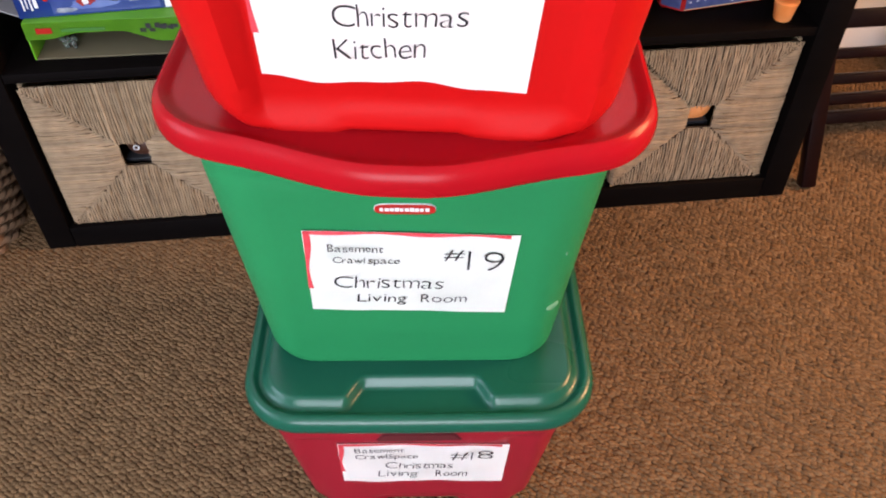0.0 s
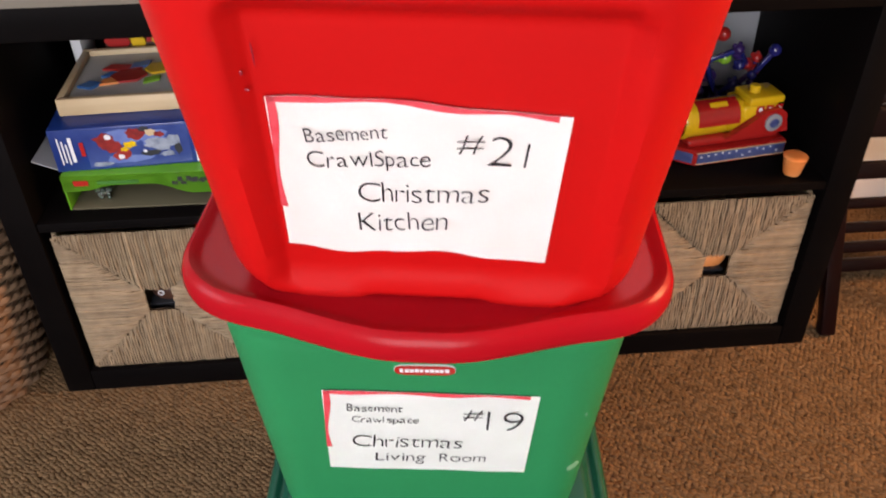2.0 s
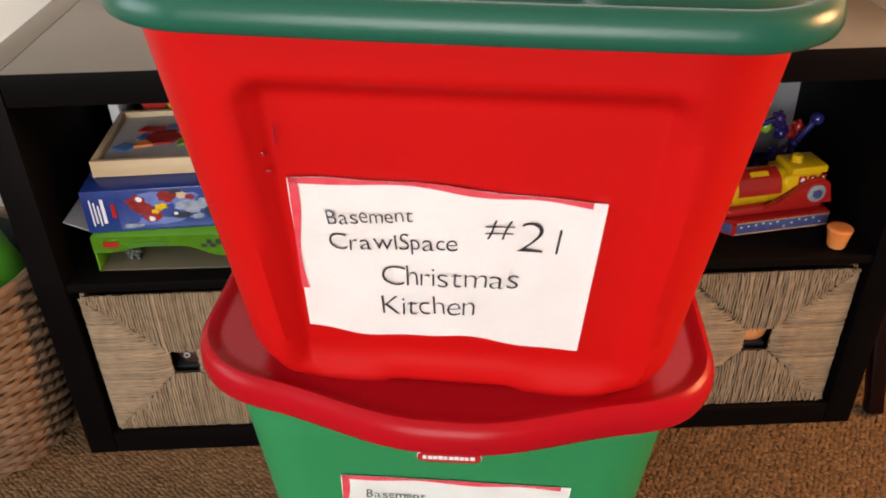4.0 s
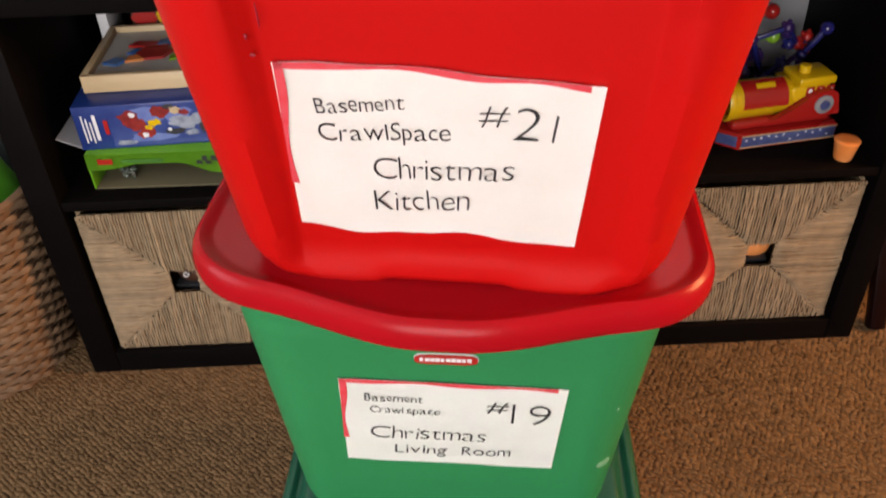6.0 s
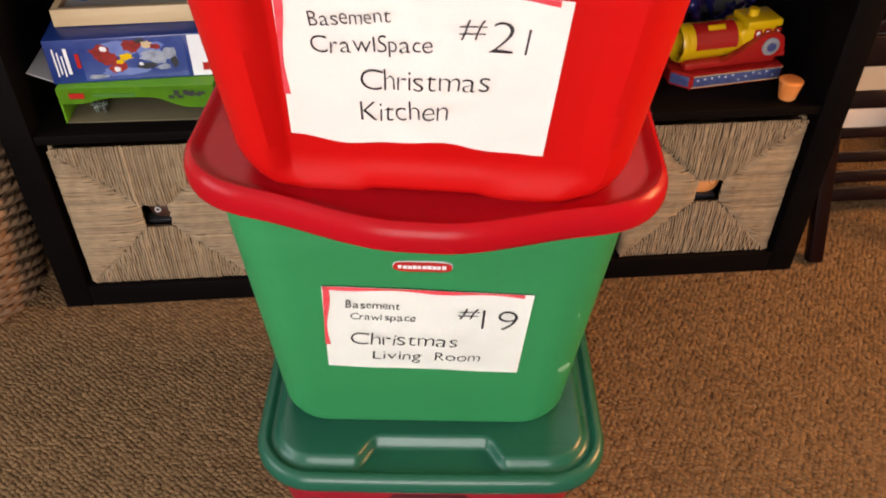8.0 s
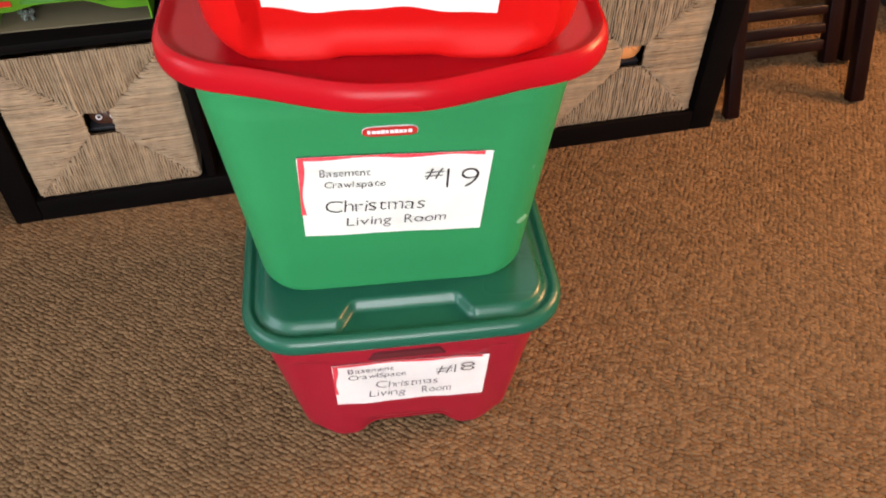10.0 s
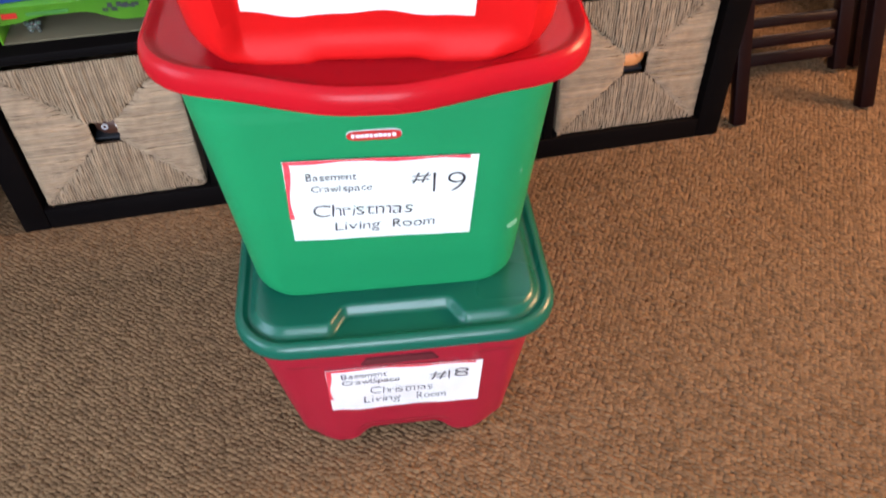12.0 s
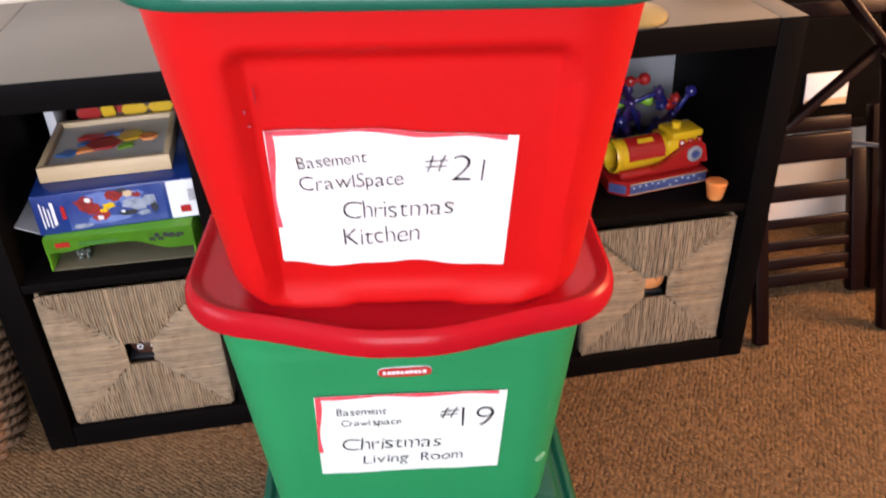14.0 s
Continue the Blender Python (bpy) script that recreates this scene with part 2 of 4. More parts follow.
def tote_body(h, w0, w1, v0, v1, depth, r0, r1, relief, raised=lambda u: 0.0, curl=0.030):
    """Tapered tub: half widths w0 (base) to w1, front v0 to v1, and relief(u, z) pushes its front in."""
    rings = []
    n = 84
    zs = [0, 0.0007, 0.002, 0.004, 0.007] + [0.007 + (h - 0.007) * i / n for i in range(1, n + 1)]
    for z in zs:
        t = z / h
        inset = 0.006 * (1 - smooth(-0.003, 0.008, z))
        side = curl - math.sqrt(max(0.0, curl ** 2 - max(0.0, curl - z) ** 2))
        w, v = w0 + (w1 - w0) * t - side, v0 + (v1 - v0) * t + inset
        d = depth - v * 2
        ring = []
        for u, y in round_rect(w, d, r0 + (r1 - r0) * t, 10, 110):
            k = relief(u, z) * smooth(0.10, 0.02, y)
            lift = raised(u) * smooth(0.07, 0.0, z) * smooth(0.10, 0.02, y)
            ring.append((u, v + y + k, z + lift))
        rings.append(ring)
    return loft(rings, True, True)


def tote_lid(w, depth, r, lip, inner, bulge, dish=lambda u, v: 0.0, floor=0.0):
    """Lid with a rolled skirt; inner(d) is the height of its top d metres inside the rim, bulge(u) pushes the front out,
    and dish(u, v) sinks the grip down to floor."""
    skirt = [(-0.012, 0.0), (-0.001, 0.0), (0.0022, 0.002), (0.0038, lip * 0.25), (0.0034, lip * 0.55), (0.0014, lip * 0.78), (-0.0020, lip * 0.93), (-0.0055, lip)]
    insets = [0.0085 + 0.0022 * i for i in range(26)]
    rings = []
    for off, z in skirt + [(-d, inner(d)) for d in insets]:
        ring = []
        for u, y in round_rect(w + off, depth + 2 * off, max(0.012, r + off), 12, 96):
            v = y - off - bulge(u) * smooth(0.16, 0.0, y - off)
            cut = dish(u, v) * smooth(-0.012, -0.016, off)
            ring.append((u, v, z + (floor - z) * cut))
        rings.append(ring)
    last, cy = rings[-1], depth / 2
    for k in (0.9, 0.75, 0.55, 0.3, 0.1):
        rings.append([(u * k, cy + (v - cy) * k, inner(0.1)) for u, v, _ in last])
    return loft(rings, False, True)


GLYPHS = {}


def glyph(char, thin):
    """Outline of one letter of the built-in font, thinned to a pen line: points, faces, its cap height being 1."""
    if (char, thin) not in GLYPHS:
        cu = bpy.data.curves.new("lettering", "FONT")
        cu.body, cu.offset, cu.resolution_u = char, -thin, 5
        tmp = bpy.data.objects.new("lettering", cu)
        scene.collection.objects.link(tmp)
        me = bpy.data.meshes.new_from_object(tmp.evaluated_get(bpy.context.evaluated_depsgraph_get()))
        bpy.data.objects.remove(tmp)
        bpy.data.curves.remove(cu)
        co = np.empty(len(me.vertices) * 3)
        me.vertices.foreach_get("co", co)
        GLYPHS[char, thin] = (co.reshape(-1, 3)[:, :2] / 0.70, [tuple(p.vertices) for p in me.polygons])
        bpy.data.meshes.remove(me)
    return GLYPHS[char, thin]


def writing(text, w, cap, at, parent, turn=0.0):
    """One handwritten word, w metres long with capitals cap metres high, on the parent's xy plane: each letter leans and sits a little unevenly."""
    rnd = random.Random(text + str(w))
    thin = 0.022 if text in "289" else 0.015 if cap > 0.018 else 0.010 if cap > 0.013 else 0.006
    pts, faces, x = [], [], 0.0
    for char in text:
        co, fs = glyph(char, thin)
        lo, hi = co[:, 0].min(), co[:, 0].max()
        lean, grow, drop = rnd.uniform(0.02, 0.14), rnd.uniform(0.94, 1.08), rnd.uniform(-0.04, 0.04)
        broad = rnd.uniform(0.95, 1.15) * (1.2 if char in "Cas" else 1.0)
        base = len(pts)
        for px, py in co:
            pts.append((x + (px - lo) * broad + lean * py + 0.02 * math.sin(py * 4 + px * 5 + base), py * grow + drop + 0.02 * math.sin(px * 6 + base)))
        faces += [tuple(base + i for i in f) for f in fs]
        x += (hi - lo) * broad + rnd.uniform(0.10, 0.15)
    pts = np.array(pts)
    k = w / (pts[:, 0].max() - pts[:, 0].min()) if text != "1" else cap * 0.7
    me = bpy.data.meshes.new("lettering")
    me.from_pydata([((px - pts[:, 0].min()) * k, py * cap, 0.0) for px, py in pts], [], faces)
    me.materials.append(INK)
    ob = new("lettering", me)
    ob.matrix_basis = pose(at[0], at[1], 0.0016, 0, 0, turn)
    ob.parent = parent
    return ob


def tote_label(parent, corners, face, words, wave, label):
    """A paper label with wavering edges on the sloped front; corners (u, z): tl, tr, br, bl. face(z) gives v and the slope."""
    tl, tr, br, bl = corners
    cu, cz = sum(c[0] for c in corners) / 4, sum(c[1] for c in corners) / 4
    v, slope = face(cz)
    turn = math.degrees(math.atan2(tr[1] - tl[1] + br[1] - bl[1], tr[0] - tl[0] + br[0] - bl[0]))
    m = pose(cu, v - 0.0022, cz, 90 + slope, 0, 0) @ pose(0, 0, 0, 0, 0, turn)
    w = (math.hypot(tr[0] - tl[0], tr[1] - tl[1]) + math.hypot(br[0] - bl[0], br[1] - bl[1])) / 2
    h = (math.hypot(tl[0] - bl[0], tl[1] - bl[1]) + math.hypot(tr[0] - br[0], tr[1] - br[1])) / 2 / math.cos(radians(slope))
    bm = bmesh.new()
    nx, ny = 44, 20
    def top(s):
        return h / 2 + wave * (math.sin(s * 5.6 - 0.4) * 0.8 + 0.25 * math.sin(s * 17))
    def bot(s):
        return -h / 2 + wave * (math.sin(s * 9.5 + 2.3) * 0.9 + 0.3 * math.sin(s * 23))
    rows = []
    for j in range(ny + 1):
        row = []
        for i in range(nx + 1):
            s, t = i / nx, j / ny
            x = (s - 0.5) * w * (1 + 0.02 * (t - 0.5))
            row.append(bm.verts.new((x, bot(s) + (top(s) - bot(s)) * t, 0.0005 * math.sin(s * 11 + t * 3) * (0.4 + wave * 60))))
        rows.append(row)
    for a, b in zip(rows, rows[1:]):
        for i in range(nx):
            bm.faces.new((a[i], a[i + 1], b[i + 1], b[i]))
    bmesh.ops.solidify(bm, geom=bm.faces[:], thickness=0.0004)
    paper = part("paper_label", bm, PAPER, parent, label, m=m)
    # red marker lines along the top and one side
    bm = bmesh.new()
    def stripe(pts, wid):
        prev = None
        for (x0, y0), (dx, dy) in pts:
            a, b = bm.verts.new((x0, y0, 0.0011)), bm.verts.new((x0 + dx * wid, y0 + dy * wid, 0.0011))
            if prev:
                bm.faces.new((prev[0], a, b, prev[1]))
            prev = (a, b)
    stripe([(((s - 0.5) * w, top(s) + 0.0004), (0, -(0.8 + 0.3 * math.sin(s * 14)))) for s in [i / 30 * 0.96 for i in range(31)]], 0.0056)
    stripe([((-w / 2 * (1 + 0.01 * (0.5 - t)) - 0.0003, -h / 2 + h * t), ((0.7 + 0.3 * math.sin(t * 9)), 0)) for t in [0.30 + 0.70 * i / 14 for i in range(15)]], 0.0072)
    part("marker_border", bm, REDINK, paper, "red marker border lines", False)
    for text, x, y, w1, turn, cap in words:
        writing(text, w1, cap, (x - w / 2, h / 2 - y), paper, turn)
    return paper


# lowest tote: wine red with a green lid
t1 = thing("storage_tote", tote_frame(0, 0.005), "wine red plastic storage tote with dark green lid, standing on carpet", "storage tote", "stacked totes")


def relief_low(u, z):
    arch = 0.004 * smooth(0.080, 0.055, abs(u)) * smooth(0.055, 0.02, z)
    ribs = 0.006 * smooth(0.16, 0.14, abs(u)) * smooth(0.24, 0.225, z) * smooth(0.10, 0.14, abs(u))
    return arch + ribs


D = 0.58
part("tub", tote_body(0.292, 0.160, 0.208, 0.062, 0.036, D, 0.045, 0.065, relief_low, lambda u: 0.026 * smooth(0.088, 0.045, abs(u))), DARKRED, t1)


def grip(u, v):
    """Plan of the sunk grip: a trapezoid open to the front."""
    hw = 0.090 - (v - 0.016) * 0.55
    return smooth(hw + 0.007, hw - 0.006, abs(u)) * smooth(0.057, 0.043, v)


def raised_top(lip, top):
    """Height inside the rim: a groove, then a raised flat middle."""
    return lambda d: lip - 0.0045 * smooth(0.009, 0.015, d) + (top - lip + 0.0045) * smooth(0.017, 0.031, d)


part("lid", tote_lid(0.218, D - 0.035, 0.072, 0.026, raised_top(0.026, 0.033), lambda u: 0.006 * math.cos(u * 5), grip, 0.019), LIDGREEN, t1, "dark green lid with a recessed grip", m=pose(0.004, 0.024, 0.284, 0, 0.5, 0))
tote_label(t1, [(-0.104, 0.224), (0.120, 0.219), (0.115, 0.103), (-0.106, 0.110)], lambda z: (0.062 - 0.026 * z / 0.292, 5.2),
           [("Basement", 0.0210, 0.0235, 0.0652, 2, 0.0125), ("CrawlSpace", 0.0210, 0.0420, 0.0829, 2, 0.0130), ("#", 0.1473, 0.0438, 0.0250, 0, 0.0225), ("1", 0.1743, 0.0451, 0.0050, 0, 0.0240),
            ("8", 0.1831, 0.0420, 0.0206, 0, 0.0240), ("Christmas", 0.0602, 0.0714, 0.0907, 1, 0.0190), ("Living", 0.0492, 0.0960, 0.0555, 1, 0.0190),
            ("Room", 0.1283, 0.0960, 0.0435, 1, 0.0180)], 0.0022, "white handwritten paper label with red marker edge")
# thin raised plate for the grip slot, the hollow's shade put into its colour
bm = bmesh.new()
rim = [(-0.056, -0.009), (0.056, -0.009), (0.046, 0.009), (-0.046, 0.009)]
lo, hi = [bm.verts.new((x, 0.003, z)) for x, z in rim], [bm.verts.new((x, -0.0022, z)) for x, z in rim]
bm.faces.new(hi)
for i in range(4):
    bm.faces.new((lo[i], lo[(i + 1) % 4], hi[(i + 1) % 4], hi[i]))
bmesh.ops.bevel(bm, geom=[e for e in bm.edges if not e.is_boundary], offset=0.0015, segments=2, affect="EDGES")
bmesh.ops.recalc_face_normals(bm, faces=bm.faces[:])
part("grip_slot", bm, mat("slot_shade_red", (0.070, 0.0035, 0.007), 0.6), t1, "grip slot as a plate, its shade put into dark maroon", m=pose(0.002, 0.0405, 0.238, 5.2))

# middle tote: green with a red lid
t2 = thing("storage_tote", tote_frame(0.3125, 0, 0, 0, 0.8), "green plastic storage tote with red lid, stacked in the middle", "storage tote", "stacked totes")


def relief_mid(u, z):
    return 0.0012 * smooth(0.080, 0.030, z) * smooth(0.15, 0.13, abs(u)) + 0.002 * smooth(0.32, 0.34, z)


part("tub", tote_body(0.378, 0.176, 0.214, 0.100, 0.062, D, 0.045, 0.07, relief_mid), GREEN, t2)


def bulge_mid(u):
    return 0.036 * smooth(0.185, 0.015, abs(u)) + 0.006 * math.cos(min(1.57, abs(u) * 7))


part("lid", tote_lid(0.237, D - 0.08, 0.080, 0.031, lambda d: 0.031 - 0.0050 * smooth(0.004, 0.020, d), bulge_mid), LIDRED, t2, "glossy red lid with a bowed front", m=pose(-0.003, 0.046, 0.3710, 0, 1.0, -2.0))
FACE2 = lambda z: (0.100 - 0.038 * z / 0.378, 5.8)
tote_label(t2, [(-0.106, 0.267), (0.115, 0.257), (0.110, 0.119), (-0.113, 0.126)], FACE2,
           [("Basement", 0.0237, 0.0323, 0.0583, 0.6, 0.0118), ("Crawl", 0.0285, 0.0508, 0.0336, -1, 0.0105), ("space", 0.0654, 0.0512, 0.0339, 1, 0.0110), ("#", 0.1455, 0.0429, 0.0231, 4, 0.0176),
            ("1", 0.1711, 0.0615, 0.0091, 0, 0.0352), ("9", 0.1885, 0.0620, 0.0212, 0, 0.0360), ("Christmas", 0.0283, 0.0959, 0.1194, 1.2, 0.0226), ("Living", 0.0523, 0.1221, 0.0563, 1.7, 0.0158),
            ("Room", 0.1236, 0.1210, 0.0520, 2.2, 0.0160)], 0.0006, "white handwritten paper label with red marker edge")
v2, s2 = FACE2(0.30)
def lens(bm, half_w, half_h, z0, z1):
    """A flat plate with bowed long edges."""
    ring = []
    for i in range(32):
        a = 2 * math.pi * i / 32
        ca, sa = math.cos(a), math.sin(a)
        ring.append((half_w * math.copysign(abs(ca) ** 0.35, ca), half_h * math.copysign(abs(sa) ** 0.7, sa)))
    lo, hi = [bm.verts.new((x, y, z0)) for x, y in ring], [bm.verts.new((x, y, z1)) for x, y in ring]
    bm.faces.new(hi)
    for i in range(32):
        j = (i + 1) % 32
        bm.faces.new((lo[i], lo[j], hi[j], hi[i]))
    return bm


badge = part("badge", lens(bmesh.new(), 0.0307, 0.0072, 0.0, 0.0018), WHITECARD, t2, "small oval badge with a pale edge", m=pose(-0.002, v2 + 0.0005, 0.2975, 90 + s2, 0, -1))
part("badge_face", lens(bmesh.new(), 0.0302, 0.0068, 0.0018, 0.0026), TOYRED, badge, "red badge face")
bm = bmesh.new()
for i in range(10):
    box(bm, (-0.0250 + 0.0050 * i, -0.0022, 0.0026), (-0.0250 + 0.0050 * i + (0.0042 if i % 4 else 0.0034), 0.0022 if i % 3 else 0.0028, 0.0030))
part("lettering_bar", bm, WHITECARD, badge, "plain white bars", False)
for i, (u, z, a, b) in enumerate([(0.158, 0.165, 0.007, 0.016), (0.166, 0.115, 0.010, 0.006), (0.170, 0.215, 0.002, 0.005), (0.0, 0.104, 0.016, 0.0015)]):
    bm = bmesh.new()
    ball(bm, (0, 0, 0), 1, 12, (a, b, 0.0008))
    part("scuff_mark", bm, SCUFF, t2, "", m=pose(u, FACE2(z)[0] + (0.010 if u > 0.15 else 0.001), z, 84, 0, 35 if u > 0.15 else 0))

# top tote: bright red with a green lid
t3 = thing("storage_tote", tote_frame(0.701, 0.006, 0.0, -3.0, 1.2), "bright red plastic tote with green lid, topmost of the stack", "storage tote", "stacked totes")


def inside(u, z, half, high, r):
    """Distance to the edge of a panel with rounded upper corners, negative inside it."""
    a, b = max(0.0, abs(u) - half + r), max(0.0, z - high + r)
    return math.hypot(a, b) - r


def relief_top(u, z):
    step = 0.0115 * smooth(0.0, -0.015, inside(u - 0.006, z, 0.151, 0.311, 0.026))
    ramp = 0.006 * smooth(0.0, -0.008, inside(u - 0.006, z, 0.139, 0.300, 0.012))
    arch = 0.003 * smooth(0.085, 0.05, abs(u)) * smooth(0.03, 0.0, z)
    return (step + ramp) * (0.30 + 0.70 * smooth(0.0, 0.048, z)) + arch


part("tub", tote_body(0.356, 0.180, 0.216, 0.052, -0.012, D, 0.05, 0.07, relief_top, lambda u: 0.0065 * smooth(0.066, 0.046, abs(u + 0.004)), 0.048), RED, t3)


part("lid", tote_lid(0.223, D + 0.02, 0.070, 0.023, raised_top(0.023, 0.027), lambda u: 0.008 * math.cos(u * 5), grip, 0.014), LIDGREEN, t3, "green lid with rolled edge", m=pose(0.003, -0.030, 0.3465, 0, 0.3, 0))
for u, z, a, c in [(-0.131, 0.246, 0.0014, 0.0024), (-0.129, 0.232, 0.0022, 0.0012), (-0.120, 0.262, 0.0007, 0.010)]:
    bm = bmesh.new()
    ball(bm, (0, 0, 0), 1, 10, (a, 0.0007, c))
    part("scuff_mark", bm, DARKRED if z > 0.1 else PAPER, t3, "", m=pose(u, 0.052 - 0.064 * z / 0.356 + (0.009 if z > 0.1 else 0.0012), z, 10.4, 0, 0))
tote_label(t3, [(-0.117, 0.225), (0.105, 0.219), (0.103, 0.061), (-0.124, 0.069)], lambda z: (0.052 - 0.064 * z / 0.356 + 0.0165, 10.4),
           [("Basement", 0.0263, 0.0415, 0.0644, 8, 0.0142), ("CrawlSpace", 0.0264, 0.0667, 0.0965, 5, 0.0162), ("#", 0.1420, 0.0420, 0.0221, 6, 0.0197), ("2", 0.1661, 0.0529, 0.0183, 0, 0.0279),
            ("1", 0.1938, 0.0550, 0.0060, 0, 0.0265), ("Christmas", 0.0650, 0.1008, 0.1056, 4, 0.0221), ("Kitchen", 0.0640, 0.1357, 0.0748, 6, 0.0222)], 0.0036, "white handwritten paper label with wavy edges")

# ---------------- shelf unit ----------------
shelf = thing("shelf_unit", Matrix.Identity(4), "black-brown wooden cube shelf unit standing on carpet", "shelf")
W, TH, DP, TOP = 0.747, 0.052, 0.50, 0.772
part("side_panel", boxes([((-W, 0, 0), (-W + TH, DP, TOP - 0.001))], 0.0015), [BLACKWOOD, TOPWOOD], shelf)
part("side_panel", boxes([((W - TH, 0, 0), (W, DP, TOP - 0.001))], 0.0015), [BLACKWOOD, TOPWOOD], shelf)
# only upward faces take the colour with the glare painted in
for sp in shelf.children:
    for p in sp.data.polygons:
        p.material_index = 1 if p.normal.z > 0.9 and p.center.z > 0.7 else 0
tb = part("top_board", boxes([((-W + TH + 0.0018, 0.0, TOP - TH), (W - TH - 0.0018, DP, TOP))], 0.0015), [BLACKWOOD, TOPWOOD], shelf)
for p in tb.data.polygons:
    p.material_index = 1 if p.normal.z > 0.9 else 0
part("bottom_board", boxes([((-W + TH + 0.001, 0.0, 0.0), (W - TH - 0.001, DP, 0.050))], 0.0015), BLACKWOOD, shelf)
part("middle_board", boxes([((-W + TH + 0.001, 0.002, 0.380), (W - TH - 0.001, DP, 0.397))], 0.001), BLACKWOOD, shelf)
part("back_panel", boxes([((-W + TH + 0.001, 0.424, 0.051), (W - TH - 0.001, 0.430, TOP - TH - 0.001))]), BLACKWOOD, shelf, "", False)
CELL = (2 * (W - TH) - 3 * 0.017) / 4
for i in range(3):
    x = -W + TH + (i + 1) * CELL + i * 0.017
    for z0, z1 in ((0.051, 0.379), (0.398, TOP - TH - 0.001)):
        part("divider", boxes([((x, 0.003, z0), (x + 0.017, 0.4235, z1))], 0.001), BLACKWOOD, shelf)


# ---------------- seagrass drawers ----------------
def seagrass_basket(x0, x1, z0, z1, toy, toy_label):
    """A square basket whose front is wound in four triangles of cord round a square hole."""
    cx, cz, hw, hh, hole = (x0 + x1) / 2, (z0 + z1) / 2, (x1 - x0) / 2, (z1 - z0) / 2, 0.024
    t = thing("seagrass_basket", pose(cx, 0.004, z0), "woven seagrass storage basket with square grip hole", "basket", "shelf baskets")
    rnd = random.Random(int(x0 * 1000))
    # added boards behind the cords, coloured dark where the gaps lie in shade
    for lo, hi in [((-hw + 0.004, 0.012, 0.004), (-0.026, 0.016, 2 * hh - 0.004)), ((0.026, 0.012, 0.004), (hw - 0.004, 0.016, 2 * hh - 0.004)),
                   ((-0.026, 0.012, 0.004), (0.026, 0.016, hh - 0.026)), ((-0.026, 0.012, hh + 0.026), (0.026, 0.016, 2 * hh - 0.004))]:
        part("gap_board", boxes([(lo, hi)]), CORDGAP, t, "", False)
    for lo, hi in [((-hw, 0.0165, 0), (-hw + 0.008, 0.34, 2 * hh)), ((hw - 0.008, 0.0165, 0), (hw, 0.34, 2 * hh)), ((-hw + 0.0085, 0.0165, 0), (hw - 0.0085, 0.34, 0.008)),
                   ((-hw + 0.0085, 0.332, 0.0085), (hw - 0.0085, 0.34, 2 * hh))]:
        part("basket_wall", boxes([(lo, hi)]), CORD, t, "", False)

    def strands(along_z, sign):
        bm = bmesh.new()
        half_w, half_l = (hw, hh) if along_z else (hh, hw)
        n = int(2 * half_w / (0.0050 if along_z else 0.0042))
        for i in range(n):
            s = -half_w + (i + 0.5) * 2 * half_w / n
            inner = hole + max(0.0, (abs(s) - hole)) * (half_l - hole) / (half_w - hole)
            inner += rnd.uniform(-0.004, 0.003)
            inner = max(inner, hole)
            if half_l - inner < 0.004:
                continue
            r = rnd.uniform(0.0018, 0.0023)
            m = 7
            prev = None
            ph, am = rnd.uniform(0, 6), rnd.uniform(0.0002, 0.0008)
            depth = rnd.uniform(-0.0012, 0.0008)
            for k in range(m + 1):
                l = inner + (half_l - inner) * k / m
                c = s + am * math.sin(k * 1.4 + ph)
                y = 0.006 + depth + (0.004 if k == 0 else 0) + 0.0006 * math.sin(k * 2 + ph) + (0.003 if k == m else 0)
                ring = []
                for a in (150, 90, 30, -30):
                    o, dy = r * 1.1 * math.cos(radians(a)) , -r * math.sin(radians(a))
                    p = (c + o, y + dy, hh + sign * l) if along_z else (sign * l, y + dy, hh + c + o)
                    ring.append(bm.verts.new(p))
                if prev:
                    for q in range(3):
                        bm.faces.new((prev[q], prev[q + 1], ring[q + 1], ring[q]))
                prev = ring
        bmesh.ops.recalc_face_normals(bm, faces=bm.faces[:])
        return bm
    for along_z in (True, False):
        for sign in (1, -1):
            tagged(part("cord_winding", strands(along_z, sign), CORD, t), kind="stuff")
    bm = bmesh.new()
    ball(bm, (0, 0, 0), 0.028, 14, (1.2, 0.6, 0.9))
    ball(bm, (0.014, -0.012, 0.012), 0.010, 10)
    ob = part("toy", bm, toy, None, "", m=pose(cx + 0.006, 0.062, z0 + hh - 0.012))
    if toy is BROWN:
        for dx in (-0.010, 0.016):
            part("pale_ring", tube(bmesh.new(), [(0.0060, 0), (0.0060, 0.002), (0.0038, 0.002), (0.0038, 0)], 16, False), WHITECARD, ob, "", m=pose(dx, -0.0225, 0.008, 90, 0, 0))
    tagged(ob, toy_label, "toy")
    s = part("storage_tray", boxes([((-0.05, 0, 0), (0.05, 0.08, 0.006)), ((-0.03, 0.01, 0.006), (0.03, 0.07, hh - 0.038))], 0.001), DARKGREY, None, "", m=pose(cx, 0.03, z0 + 0.0085))
    tagged(s, "dark box inside the seagrass basket", "box")
    return t


seagrass_basket(-0.684, -0.372, 0.0515, 0.366, BROWN, "brown toy seen through the basket's grip hole")
seagrass_basket(0.372, 0.684, 0.0515, 0.364, ORANGE, "orange toy seen through the basket's grip hole")

